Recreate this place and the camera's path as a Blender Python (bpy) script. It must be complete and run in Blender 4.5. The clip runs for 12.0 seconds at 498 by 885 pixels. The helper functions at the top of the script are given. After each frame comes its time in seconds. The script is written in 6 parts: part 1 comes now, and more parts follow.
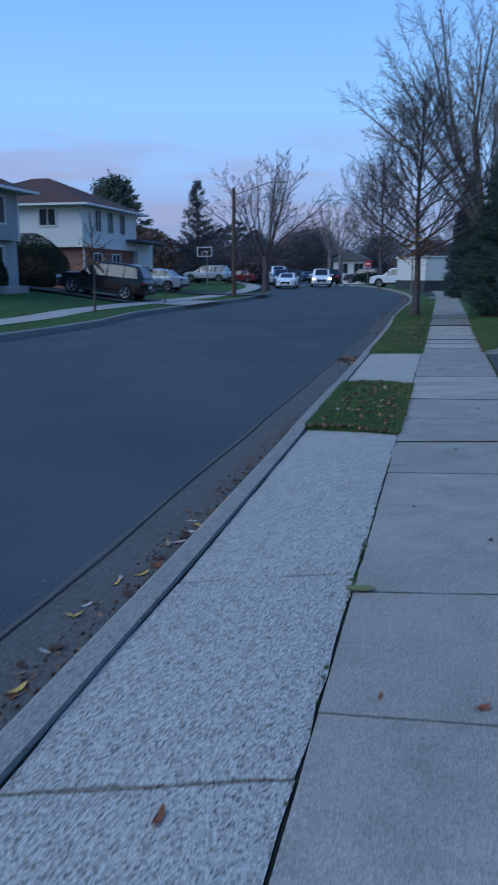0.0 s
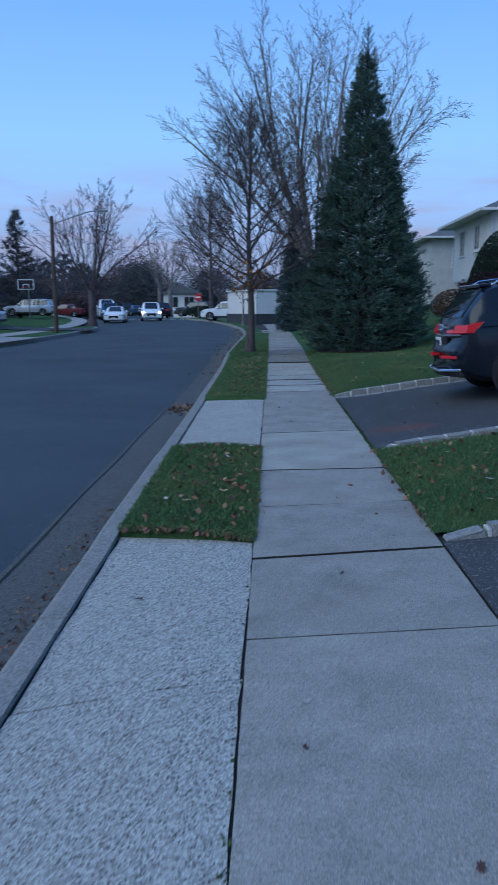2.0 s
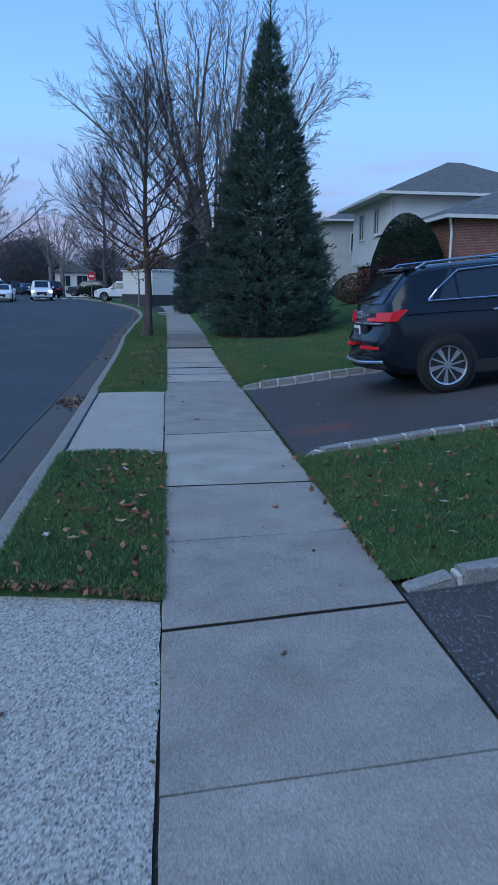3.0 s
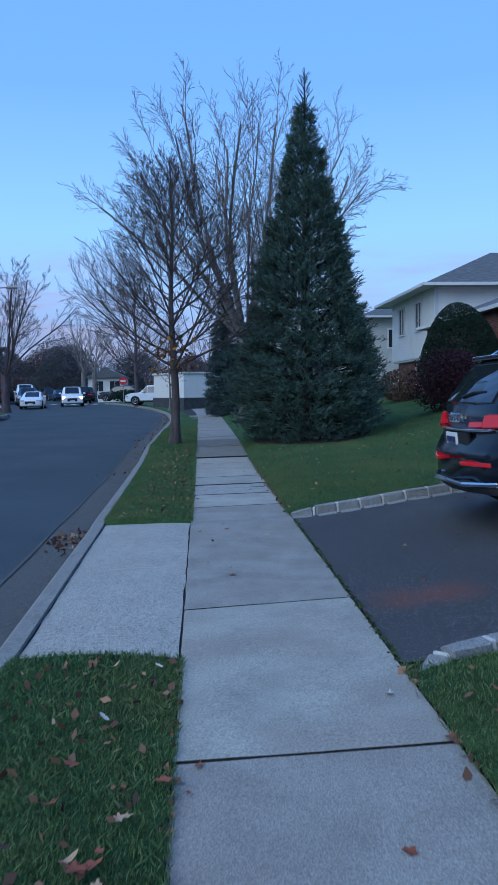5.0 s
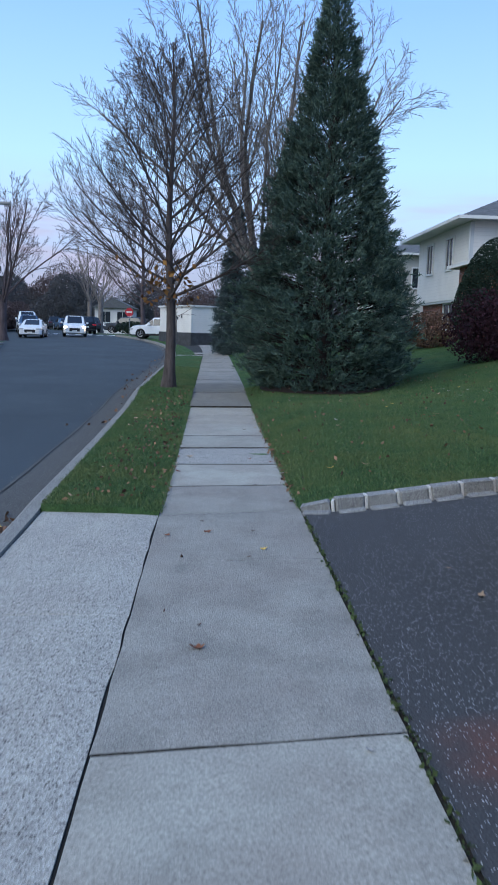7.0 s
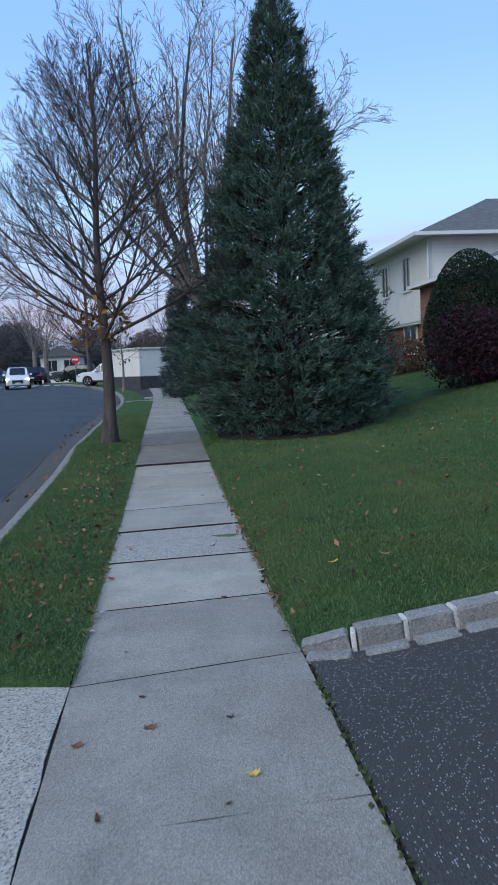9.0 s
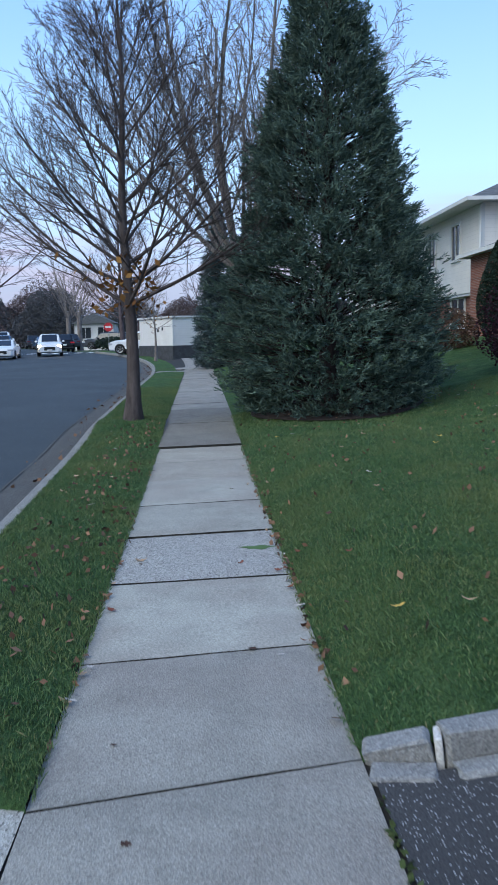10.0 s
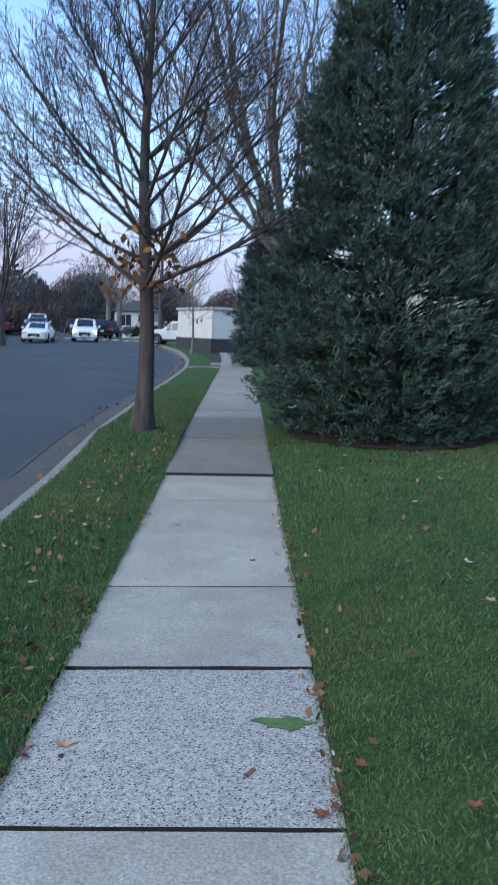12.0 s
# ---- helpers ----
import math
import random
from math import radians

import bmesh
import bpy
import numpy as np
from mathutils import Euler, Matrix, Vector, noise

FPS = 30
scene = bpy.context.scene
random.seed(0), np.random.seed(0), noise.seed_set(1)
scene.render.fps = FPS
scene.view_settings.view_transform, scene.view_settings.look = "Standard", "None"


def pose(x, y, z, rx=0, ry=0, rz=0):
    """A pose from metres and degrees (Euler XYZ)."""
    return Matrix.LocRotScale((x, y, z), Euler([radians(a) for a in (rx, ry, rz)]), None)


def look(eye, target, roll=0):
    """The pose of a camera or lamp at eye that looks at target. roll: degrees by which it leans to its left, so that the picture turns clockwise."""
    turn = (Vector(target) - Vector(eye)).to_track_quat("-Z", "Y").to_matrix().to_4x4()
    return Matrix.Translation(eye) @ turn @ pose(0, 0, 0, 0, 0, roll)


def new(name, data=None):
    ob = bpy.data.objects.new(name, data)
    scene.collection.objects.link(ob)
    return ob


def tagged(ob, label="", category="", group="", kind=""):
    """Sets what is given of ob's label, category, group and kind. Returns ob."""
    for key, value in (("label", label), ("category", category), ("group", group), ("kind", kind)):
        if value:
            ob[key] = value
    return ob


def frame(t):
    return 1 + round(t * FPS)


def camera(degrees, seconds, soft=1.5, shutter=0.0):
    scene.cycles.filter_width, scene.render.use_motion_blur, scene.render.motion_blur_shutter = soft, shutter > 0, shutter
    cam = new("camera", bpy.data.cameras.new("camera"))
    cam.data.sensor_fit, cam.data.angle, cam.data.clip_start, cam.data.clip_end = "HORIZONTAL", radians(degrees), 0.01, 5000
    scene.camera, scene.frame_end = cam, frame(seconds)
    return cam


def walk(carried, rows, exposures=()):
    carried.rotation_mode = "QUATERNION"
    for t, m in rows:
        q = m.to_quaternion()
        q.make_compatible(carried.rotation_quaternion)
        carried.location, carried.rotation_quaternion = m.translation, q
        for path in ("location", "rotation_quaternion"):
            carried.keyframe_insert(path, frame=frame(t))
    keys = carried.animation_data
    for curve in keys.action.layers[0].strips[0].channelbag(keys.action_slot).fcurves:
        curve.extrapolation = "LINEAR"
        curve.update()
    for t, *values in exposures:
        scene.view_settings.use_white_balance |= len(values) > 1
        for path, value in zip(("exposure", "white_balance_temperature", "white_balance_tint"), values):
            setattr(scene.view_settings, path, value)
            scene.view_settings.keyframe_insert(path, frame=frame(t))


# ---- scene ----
cam = camera(35.8, 12.0, 1.5, 0.3)
PATH = [
    (0, (-0.271, -3.206, 1.526), (-0.739, -1.307, 1.107), 0.1),
    (0.5, (-0.346, -2.63, 1.542), (-0.637, -0.68, 1.205), -0.3),
    (1, (-0.352, -1.978, 1.552), (-0.589, -0.017, 1.237), -0.0),
    (1.5, (-0.476, -1.35, 1.54), (-0.708, 0.609, 1.211), 0.2),
    (2, (-0.517, -0.595, 1.557), (-0.573, 1.375, 1.22), -0.1),
    (2.5, (-0.598, 0.051, 1.574), (-0.465, 2.013, 1.208), 0.0),
    (2.7, (-0.596, 0.3, 1.577), (-0.406, 2.254, 1.194), 0.3),
    (4.3, (-0.611, 2.711, 1.573), (-0.385, 4.668, 1.226), 1.7),
    (4.5, (-0.598, 3.032, 1.568), (-0.461, 5.017, 1.365), 0.7),
    (5, (-0.487, 3.71, 1.57), (-0.363, 5.702, 1.443), -0.7),
    (5.5, (-0.414, 4.424, 1.544), (-0.253, 6.397, 1.257), 0.8),
    (6, (-0.305, 5.126, 1.53), (-0.124, 7.071, 1.102), 2.3),
    (6.5, (-0.25, 5.861, 1.554), (-0.122, 7.821, 1.176), 2.6),
    (6.7, (-0.233, 6.146, 1.592), (-0.119, 8.114, 1.252), 2.4),
    (8.3, (-0.077, 8.236, 1.644), (0.045, 10.226, 1.479), -2.0),
    (8.5, (-0.086, 8.525, 1.639), (0.053, 10.513, 1.48), -2.3),
    (9, (-0.055, 9.189, 1.616), (0.153, 11.169, 1.422), -2.3),
    (9.5, (0.035, 9.928, 1.609), (0.242, 11.901, 1.352), -1.4),
    (10, (0.046, 10.558, 1.656), (0.166, 12.537, 1.389), -1.2),
    (10.5, (0.109, 11.288, 1.667), (0.185, 13.274, 1.441), -1.0),
    (11, (0.215, 12.082, 1.614), (0.28, 14.078, 1.51), -2.2),
    (11.5, (0.278, 12.69, 1.657), (0.346, 14.686, 1.543), -0.7),
    (12, (0.216, 13.345, 1.686), (0.243, 15.326, 1.407), 2.2),
]
walk(cam, [(t, look(eye, target, roll)) for t, eye, target, roll in PATH],
     [(0, -0.02, 4750, 1), (2.7, 0.06, 4750, 1), (4.4, 0.40, 5200, 2), (5.0, 0.17, 4700, 1), (5.5, 0.26, 4700, 1), (6.4, 0.6, 5450, 2), (8.4, 0.4, 5650, 3), (9.5, 0.62, 5750, 2), (11.2, 0.78, 5450, 1), (12, 0.8, 5650, 1)])

# ---- light ----
def build_world():
    w = bpy.data.worlds.new("dusk_sky")
    scene.world = w
    w.use_nodes = True
    nt = w.node_tree
    nt.nodes.clear()
    N = nt.nodes.new
    out, bg = N("ShaderNodeOutputWorld"), N("ShaderNodeBackground")
    tc, sep = N("ShaderNodeTexCoord"), N("ShaderNodeSeparateXYZ")
    nt.links.new(tc.outputs["Generated"], sep.inputs[0])
    ramp = N("ShaderNodeValToRGB")
    cr = ramp.color_ramp
    stops = [(0.0, (0.27, 0.29, 0.38)), (0.07, (0.37, 0.375, 0.49)), (0.125, (0.44, 0.52, 0.72)), (0.2, (0.42, 0.575, 0.82)),
             (0.36, (0.275, 0.42, 0.75)), (1.0, (0.15, 0.25, 0.54))]
    cr.elements[0].position, cr.elements[0].color = stops[0][0], (*stops[0][1], 1)
    cr.elements[1].position, cr.elements[1].color = stops[-1][0], (*stops[-1][1], 1)
    for p, c in stops[1:-1]:
        e = cr.elements.new(p)
        e.color = (*c, 1)
    nt.links.new(sep.outputs[2], ramp.inputs[0])
    # low bank of lavender cloud
    mp, nz = N("ShaderNodeMapping"), N("ShaderNodeTexNoise")
    mp.inputs["Scale"].default_value = (2.2, 2.2, 16)
    nz.inputs["Scale"].default_value, nz.inputs["Detail"].default_value = 2.4, 5
    nt.links.new(tc.outputs["Generated"], mp.inputs[0])
    nt.links.new(mp.outputs[0], nz.inputs[0])
    band = N("ShaderNodeMapRange")
    band.inputs[1].default_value, band.inputs[2].default_value = 0.19, 0.10
    nt.links.new(sep.outputs[2], band.inputs[0])
    cl = N("ShaderNodeMapRange")
    cl.inputs[1].default_value, cl.inputs[2].default_value = 0.46, 0.62
    nt.links.new(nz.outputs[0], cl.inputs[0])
    mul = N("ShaderNodeMath")
    mul.operation = "MULTIPLY"
    nt.links.new(band.outputs[0], mul.inputs[0])
    nt.links.new(cl.outputs[0], mul.inputs[1])
    mix = N("ShaderNodeMix")
    mix.data_type = "RGBA"
    nt.links.new(mul.outputs[0], mix.inputs[0])
    nt.links.new(ramp.outputs[0], mix.inputs[6])
    mix.inputs[7].default_value = (0.43, 0.38, 0.48, 1)
    # twilight glow from the low sun behind the walker
    sky = N("ShaderNodeTexSky")
    sky.sky_type, sky.sun_disc = "NISHITA", False
    sky.sun_elevation, sky.sun_rotation = radians(3), radians(195)
    add = N("ShaderNodeMix")
    add.data_type, add.blend_type = "RGBA", "ADD"
    add.inputs[0].default_value = SKY_GLOW
    nt.links.new(mix.outputs[2], add.inputs[6])
    nt.links.new(sky.outputs[0], add.inputs[7])
    nt.links.new(add.outputs[2], bg.inputs[0])
    bg.inputs[1].default_value = SKY_STRENGTH
    nt.links.new(bg.outputs[0], out.inputs[0])


SKY_GLOW, SKY_STRENGTH = 0.009, 1.0
build_world()
sun_data = bpy.data.lights.new("sun", "SUN")
sun_data.energy, sun_data.angle, sun_data.color = 1.8, radians(55), (1.0, 0.87, 0.68)
sun = new("sun", sun_data)
sun.matrix_world = look((-16, -14, 18), (0, 0, 0))


# ---- materials ----
def rgba(c):
    return (*c, 1)


class Mat:
    """A small builder of node materials in object or world metres."""

    def __init__(self, name, rough=0.8, metal=0.0, spec=0.4):
        self.m = bpy.data.materials.new(name)
        self.m.use_nodes = True
        self.nt = self.m.node_tree
        self.b = self.nt.nodes["Principled BSDF"]
        self.b.inputs["Roughness"].default_value = rough
        self.b.inputs["Metallic"].default_value = metal
        self.b.inputs["Specular IOR Level"].default_value = spec
        geo = self.nt.nodes.new("ShaderNodeNewGeometry")
        self.pos = geo.outputs["Position"]
        self.island = geo.outputs["Random Per Island"]
        self.rand = self.nt.nodes.new("ShaderNodeObjectInfo").outputs["Random"]

    def noise(self, scale, detail=4, rough=0.55, stretch=None):
        n = self.nt.nodes.new("ShaderNodeTexNoise")
        n.inputs["Scale"].default_value, n.inputs["Detail"].default_value = scale, detail
        n.inputs["Roughness"].default_value = rough
        src = self.pos
        if stretch:
            mp = self.nt.nodes.new("ShaderNodeMapping")
            mp.inputs["Scale"].default_value = stretch
            self.nt.links.new(self.pos, mp.inputs[0])
            src = mp.outputs[0]
        self.nt.links.new(src, n.inputs["Vector"])
        return n.outputs["Fac"]

    def cells(self, scale, out="Color", feature="F1", rnd=1.0):
        n = self.nt.nodes.new("ShaderNodeTexVoronoi")
        n.feature = feature
        n.inputs["Scale"].default_value = scale
        n.inputs["Randomness"].default_value = rnd
        self.nt.links.new(self.pos, n.inputs["Vector"])
        return n.outputs[out]

    def ramp(self, fac, stops):
        r = self.nt.nodes.new("ShaderNodeValToRGB")
        e = r.color_ramp.elements
        e[0].position, e[0].color = stops[0][0], rgba(stops[0][1])
        e[1].position, e[1].color = stops[-1][0], rgba(stops[-1][1])
        for p, c in stops[1:-1]:
            e.new(p).color = rgba(c)
        self.nt.links.new(fac, r.inputs[0])
        return r.outputs[0]

    def mix(self, fac, a, b, blend="MIX"):
        n = self.nt.nodes.new("ShaderNodeMix")
        n.data_type, n.blend_type = "RGBA", blend
        for i, v in ((0, fac), (6, a), (7, b)):
            if isinstance(v, (int, float)):
                n.inputs[i].default_value = v
            elif isinstance(v, tuple):
                n.inputs[i].default_value = rgba(v)
            else:
                self.nt.links.new(v, n.inputs[i])
        return n.outputs[2]

    def maps(self, fac, a, b, c=0.0, d=1.0):
        n = self.nt.nodes.new("ShaderNodeMapRange")
        for i, v in enumerate((a, b, c, d)):
            n.inputs[i + 1].default_value = v
        self.nt.links.new(fac, n.inputs[0])
        return n.outputs[0]

    def bump(self, fac, strength=0.3, distance=0.01):
        n = self.nt.nodes.new("ShaderNodeBump")
        n.inputs["Strength"].default_value, n.inputs["Distance"].default_value = strength, distance
        self.nt.links.new(fac, n.inputs["Height"])
        self.nt.links.new(n.outputs[0], self.b.inputs["Normal"])
        return self

    def color(self, c):
        if isinstance(c, tuple):
            self.b.inputs["Base Color"].default_value = rgba(c)
        else:
            self.nt.links.new(c, self.b.inputs["Base Color"])
        return self

    def glow(self, c, strength):
        self.b.inputs["Emission Color"].default_value = rgba(c)
        self.b.inputs["Emission Strength"].default_value = strength
        return self


def plain(name, c, rough=0.6, metal=0.0, vary=0.12, scale=3.0, bump=0.0):
    k = Mat(name, rough, metal)
    lo, hi = tuple(v * (1 - vary) for v in c), tuple(min(1, v * (1 + vary)) for v in c)
    n = k.noise(scale, 5)
    k.color(k.ramp(n, [(0.3, lo), (0.7, hi)]))
    if bump:
        k.bump(k.noise(scale * 20, 3), bump)
    return k.m


def concrete(name, base, pebble=0.0, stain=0.35, tint=0.16, dark=0.4):
    k = Mat(name, 0.9, 0, 0.25)
    blot = k.noise(2.3, 6, 0.62)
    fine = k.noise(85, 4, 0.7)
    c = k.ramp(blot, [(0.25, tuple(v * (1 - stain) for v in base)), (0.55, base), (0.8, tuple(min(1, v * 1.12) for v in base))])
    c = k.mix(k.maps(k.noise(1.1, 5, 0.6), 0.42, 0.66, 0, 0.55), c, tuple(v * q for v, q in zip(base, (0.74, 0.66, 0.66))))
    c = k.mix(0.8, c, k.ramp(fine, [(0.3, (0.25, 0.25, 0.25)), (0.5, (0.5, 0.5, 0.5)), (0.72, (0.78, 0.78, 0.78))]), "OVERLAY")
    c = k.mix(tint, c, k.ramp(k.rand, [(0.0, (0.3, 0.29, 0.28)), (1.0, (0.72, 0.72, 0.71))]), "OVERLAY")
    # scattered dark pits and pale chips
    fleck = k.cells(120, "Distance")
    c = k.mix(k.maps(fleck, 0.20, 0.10, 0, 0.55), c, (0.55, 0.54, 0.52))
    pit = k.cells(38, "Distance")
    c = k.mix(k.maps(pit, 0.13, 0.07, 0, 0.4), c, (0.09, 0.085, 0.08))
    if dark > 0.5:
        # larger dark stones sunk here and there
        sel = k.nt.nodes.new("ShaderNodeSeparateColor")
        k.nt.links.new(k.cells(78, "Color"), sel.inputs[0])
        hole = k.nt.nodes.new("ShaderNodeMath")
        hole.operation = "MULTIPLY"
        k.nt.links.new(k.maps(sel.outputs[1], 0.62, 0.70, 0, 1.0), hole.inputs[0])
        k.nt.links.new(k.maps(k.cells(78, "Distance"), 0.44, 0.30), hole.inputs[1])
    if pebble:
        stones = k.cells(105, "Color")
        gaps = k.cells(105, "Distance", "DISTANCE_TO_EDGE")
        stonec = k.mix(0.65, stones, (0.5, 0.5, 0.5), "SATURATION")
        c = k.mix(pebble, c, k.ramp(stonec, [(0.2, (0.09, 0.085, 0.08)), (0.42, (0.26, 0.255, 0.225)), (0.62, (0.36, 0.35, 0.315)), (0.85, (0.56, 0.55, 0.50))]))
        c = k.mix(k.maps(gaps, 0.09, 0.02, 0, 0.55), c, tuple(v * 0.4 for v in base))
        if dark > 0.5:
            c = k.mix(hole.outputs[0], c, (0.065, 0.06, 0.058))
        k.bump(k.cells(105, "Distance"), 0.6, 0.005)
    else:
        k.bump(fine, 0.35, 0.004)
    k.color(c)
    return k.m


def asphalt(name, base, chips, stain=None):
    k = Mat(name, 0.86, 0, 0.35)
    big = k.noise(0.35, 4)
    c = k.ramp(big, [(0.3, tuple(v * 0.8 for v in base)), (0.7, tuple(v * 1.2 for v in base))])
    c = k.mix(0.6, c, k.ramp(k.noise(120, 3, 0.7), [(0.3, (0.2, 0.2, 0.2)), (0.7, (0.8, 0.8, 0.8))]), "OVERLAY")
    if stain:
        c = stain(k, c)
    chip = k.cells(100, "Color")
    sel = k.nt.nodes.new("ShaderNodeSeparateColor")
    k.nt.links.new(chip, sel.inputs[0])
    near = k.maps(k.cells(100, "Distance"), 0.36, 0.26)
    pick = k.maps(sel.outputs[0], 1 - chips, 1 - chips + 0.02)
    both = k.nt.nodes.new("ShaderNodeMath")
    both.operation = "MULTIPLY"
    k.nt.links.new(near, both.inputs[0])
    k.nt.links.new(pick, both.inputs[1])
    c = k.mix(both.outputs[0], c, (0.46, 0.46, 0.46))
    k.color(c)
    k.bump(k.cells(90, "Distance"), 0.7, 0.006)
    return k.m


def rust_patch(k, c):
    """A worn reddish patch on the blacktop."""
    sep = k.nt.nodes.new("ShaderNodeSeparateXYZ")
    k.nt.links.new(k.pos, sep.inputs[0])
    prod = None
    for i, lo, hi in ((0, 0.68, 1.65), (1, 8.92, 9.58)):
        for a, b in ((lo, lo + 0.22), (hi, hi - 0.22)):
            m = k.maps(sep.outputs[i], a, b)
            if prod is None:
                prod = m
            else:
                n = k.nt.nodes.new("ShaderNodeMath")
                n.operation = "MULTIPLY"
                k.nt.links.new(prod, n.inputs[0])
                k.nt.links.new(m, n.inputs[1])
                prod = n.outputs[0]
    n = k.nt.nodes.new("ShaderNodeMath")
    n.operation = "MULTIPLY"
    k.nt.links.new(prod, n.inputs[0])
    k.nt.links.new(k.maps(k.noise(5, 4), 0.3, 0.6, 0.25, 0.8), n.inputs[1])
    return k.mix(n.outputs[0], c, (0.12, 0.05, 0.035))


def foliage(name, dark, light, rough=0.6, scale=2.0):
    k = Mat(name, max(rough, 0.75), 0, 0.12)
    c = k.ramp(k.island, [(0.0, dark), (0.7, tuple((a + b) / 2 for a, b in zip(dark, light))), (1.0, light)])
    c = k.mix(0.5, c, k.ramp(k.noise(scale, 3), [(0.3, (0.3, 0.3, 0.3)), (0.7, (0.7, 0.7, 0.7))]), "OVERLAY")
    k.color(c)
    return k.m


def bark(name, base, scale=9):
    k = Mat(name, 0.92, 0, 0.2)
    n = k.noise(scale, 5, 0.65, (1, 1, 0.22))
    k.color(k.ramp(n, [(0.3, tuple(v * 0.5 for v in base)), (0.55, base), (0.8, tuple(v * 1.5 for v in base))]))
    k.bump(n, 0.7, 0.02)
    return k.m


def siding(name, base, pitch=0.15):
    k = Mat(name, 0.7, 0, 0.3)
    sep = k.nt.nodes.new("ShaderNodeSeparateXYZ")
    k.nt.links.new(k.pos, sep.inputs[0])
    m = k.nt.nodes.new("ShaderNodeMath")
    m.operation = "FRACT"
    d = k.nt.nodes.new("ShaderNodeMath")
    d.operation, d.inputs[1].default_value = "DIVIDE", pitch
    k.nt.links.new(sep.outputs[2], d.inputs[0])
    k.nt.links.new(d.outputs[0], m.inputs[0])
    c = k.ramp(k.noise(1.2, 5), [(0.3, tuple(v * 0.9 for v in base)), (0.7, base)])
    # shade line at each lap is painted as a darker band
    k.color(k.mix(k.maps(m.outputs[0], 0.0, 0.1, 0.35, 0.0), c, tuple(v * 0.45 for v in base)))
    k.bump(m.outputs[0], 0.5, 0.02)
    return k.m


def brickwork(name, a, b):
    k = Mat(name, 0.88, 0, 0.2)
    t = k.nt.nodes.new("ShaderNodeTexBrick")
    mp = k.nt.nodes.new("ShaderNodeMapping")
    mp.inputs["Rotation"].default_value = (radians(90), 0, 0)
    k.nt.links.new(k.pos, mp.inputs[0])
    k.nt.links.new(mp.outputs[0], t.inputs[0])
    t.inputs["Color1"].default_value, t.inputs["Color2"].default_value = rgba(a), rgba(b)
    t.inputs["Mortar"].default_value = (0.32, 0.29, 0.27, 1)
    t.inputs["Scale"].default_value = 4.6
    k.color(k.mix(0.4, t.outputs[0], k.ramp(k.noise(6, 4), [(0.3, (0.3, 0.3, 0.3)), (0.7, (0.7, 0.7, 0.7))]), "OVERLAY"))
    k.bump(t.outputs[1], -0.3, 0.01)
    return k.m


def shingle(name, base):
    k = Mat(name, 0.95, 0, 0.15)
    n = k.noise(3.5, 4, 0.6, (1, 1, 9))
    k.color(k.ramp(n, [(0.3, tuple(v * 0.65 for v in base)), (0.7, tuple(v * 1.3 for v in base))]))
    k.bump(n, 0.4, 0.02)
    return k.m


M = {}
M["slab"] = concrete("sidewalk_concrete", (0.295, 0.28, 0.243), 0.12, 0.42)
# same concrete with the spruce's shade put into a darker base colour
M["slab_shaded"] = concrete("spruce_shaded_concrete", (0.19, 0.18, 0.155), 0.15, 0.4)
M["slab_new"] = concrete("newer_smooth_concrete", (0.33, 0.318, 0.272), 0, 0.25)
M["slab_tan"] = concrete("tan_weathered_concrete", (0.345, 0.315, 0.255), 0.3, 0.3)
M["slab_rough"] = concrete("worn_aggregate_concrete", (0.33, 0.31, 0.28), 0.6, 0.35, 0.16, 0.85)
M["apron"] = concrete("exposed_aggregate_concrete", (0.25, 0.24, 0.21), 0.8, 0.4, 0.16, 0.9)
M["apron_pale"] = concrete("pale_apron_concrete", (0.37, 0.35, 0.30), 0.55, 0.3, 0.16, 0.8)
M["kerb"] = concrete("kerb_concrete", (0.16, 0.155, 0.142), 0.4, 0.45)
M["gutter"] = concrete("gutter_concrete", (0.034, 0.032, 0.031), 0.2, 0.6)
M["far_concrete"] = concrete("far_concrete", (0.33, 0.32, 0.30), 0, 0.3)
M["joint"] = plain("joint_soil", (0.022, 0.02, 0.016), 0.95, 0, 0.4, 20)
M["moss"] = plain("moss", (0.045, 0.065, 0.02), 0.95, 0, 0.5, 30)
M["road"] = asphalt("road_asphalt", (0.047, 0.058, 0.066), 0.03)
M["drive"] = asphalt("driveway_asphalt", (0.046, 0.045, 0.045), 0.20, rust_patch)
M["granite"] = concrete("granite_block", (0.19, 0.195, 0.20), 0.3, 0.45)
M["mortar"] = concrete("mortar", (0.52, 0.51, 0.48), 0, 0.25)
k = Mat("lawn_soil", 0.95, 0, 0.1)
c = k.ramp(k.noise(3.0, 6, 0.65), [(0.25, (0.031, 0.060, 0.025)), (0.5, (0.058, 0.108, 0.038)), (0.75, (0.098, 0.15, 0.056))])
c = k.mix(k.maps(k.noise(0.8, 4), 0.5, 0.75, 0, 0.5), c, (0.09, 0.10, 0.03))
k.color(k.mix(0.7, c, k.ramp(k.noise(60, 3, 0.8), [(0.3, (0.15, 0.15, 0.15)), (0.7, (0.85, 0.85, 0.85))]), "OVERLAY"))
k.bump(k.noise(45, 4, 0.8), 1.0, 0.04)
M["lawn"] = k.m
k = Mat("grass_blade", 0.6, 0, 0.25)
c = k.ramp(k.island, [(0.0, (0.036, 0.072, 0.029)), (0.6, (0.070, 0.128, 0.045)), (0.93, (0.12, 0.185, 0.068)), (1.0, (0.22, 0.20, 0.10))])
k.color(k.mix(k.maps(k.noise(0.9, 4), 0.42, 0.70, 0, 0.7), c, (0.14, 0.16, 0.055)))
M["grass"] = k.m
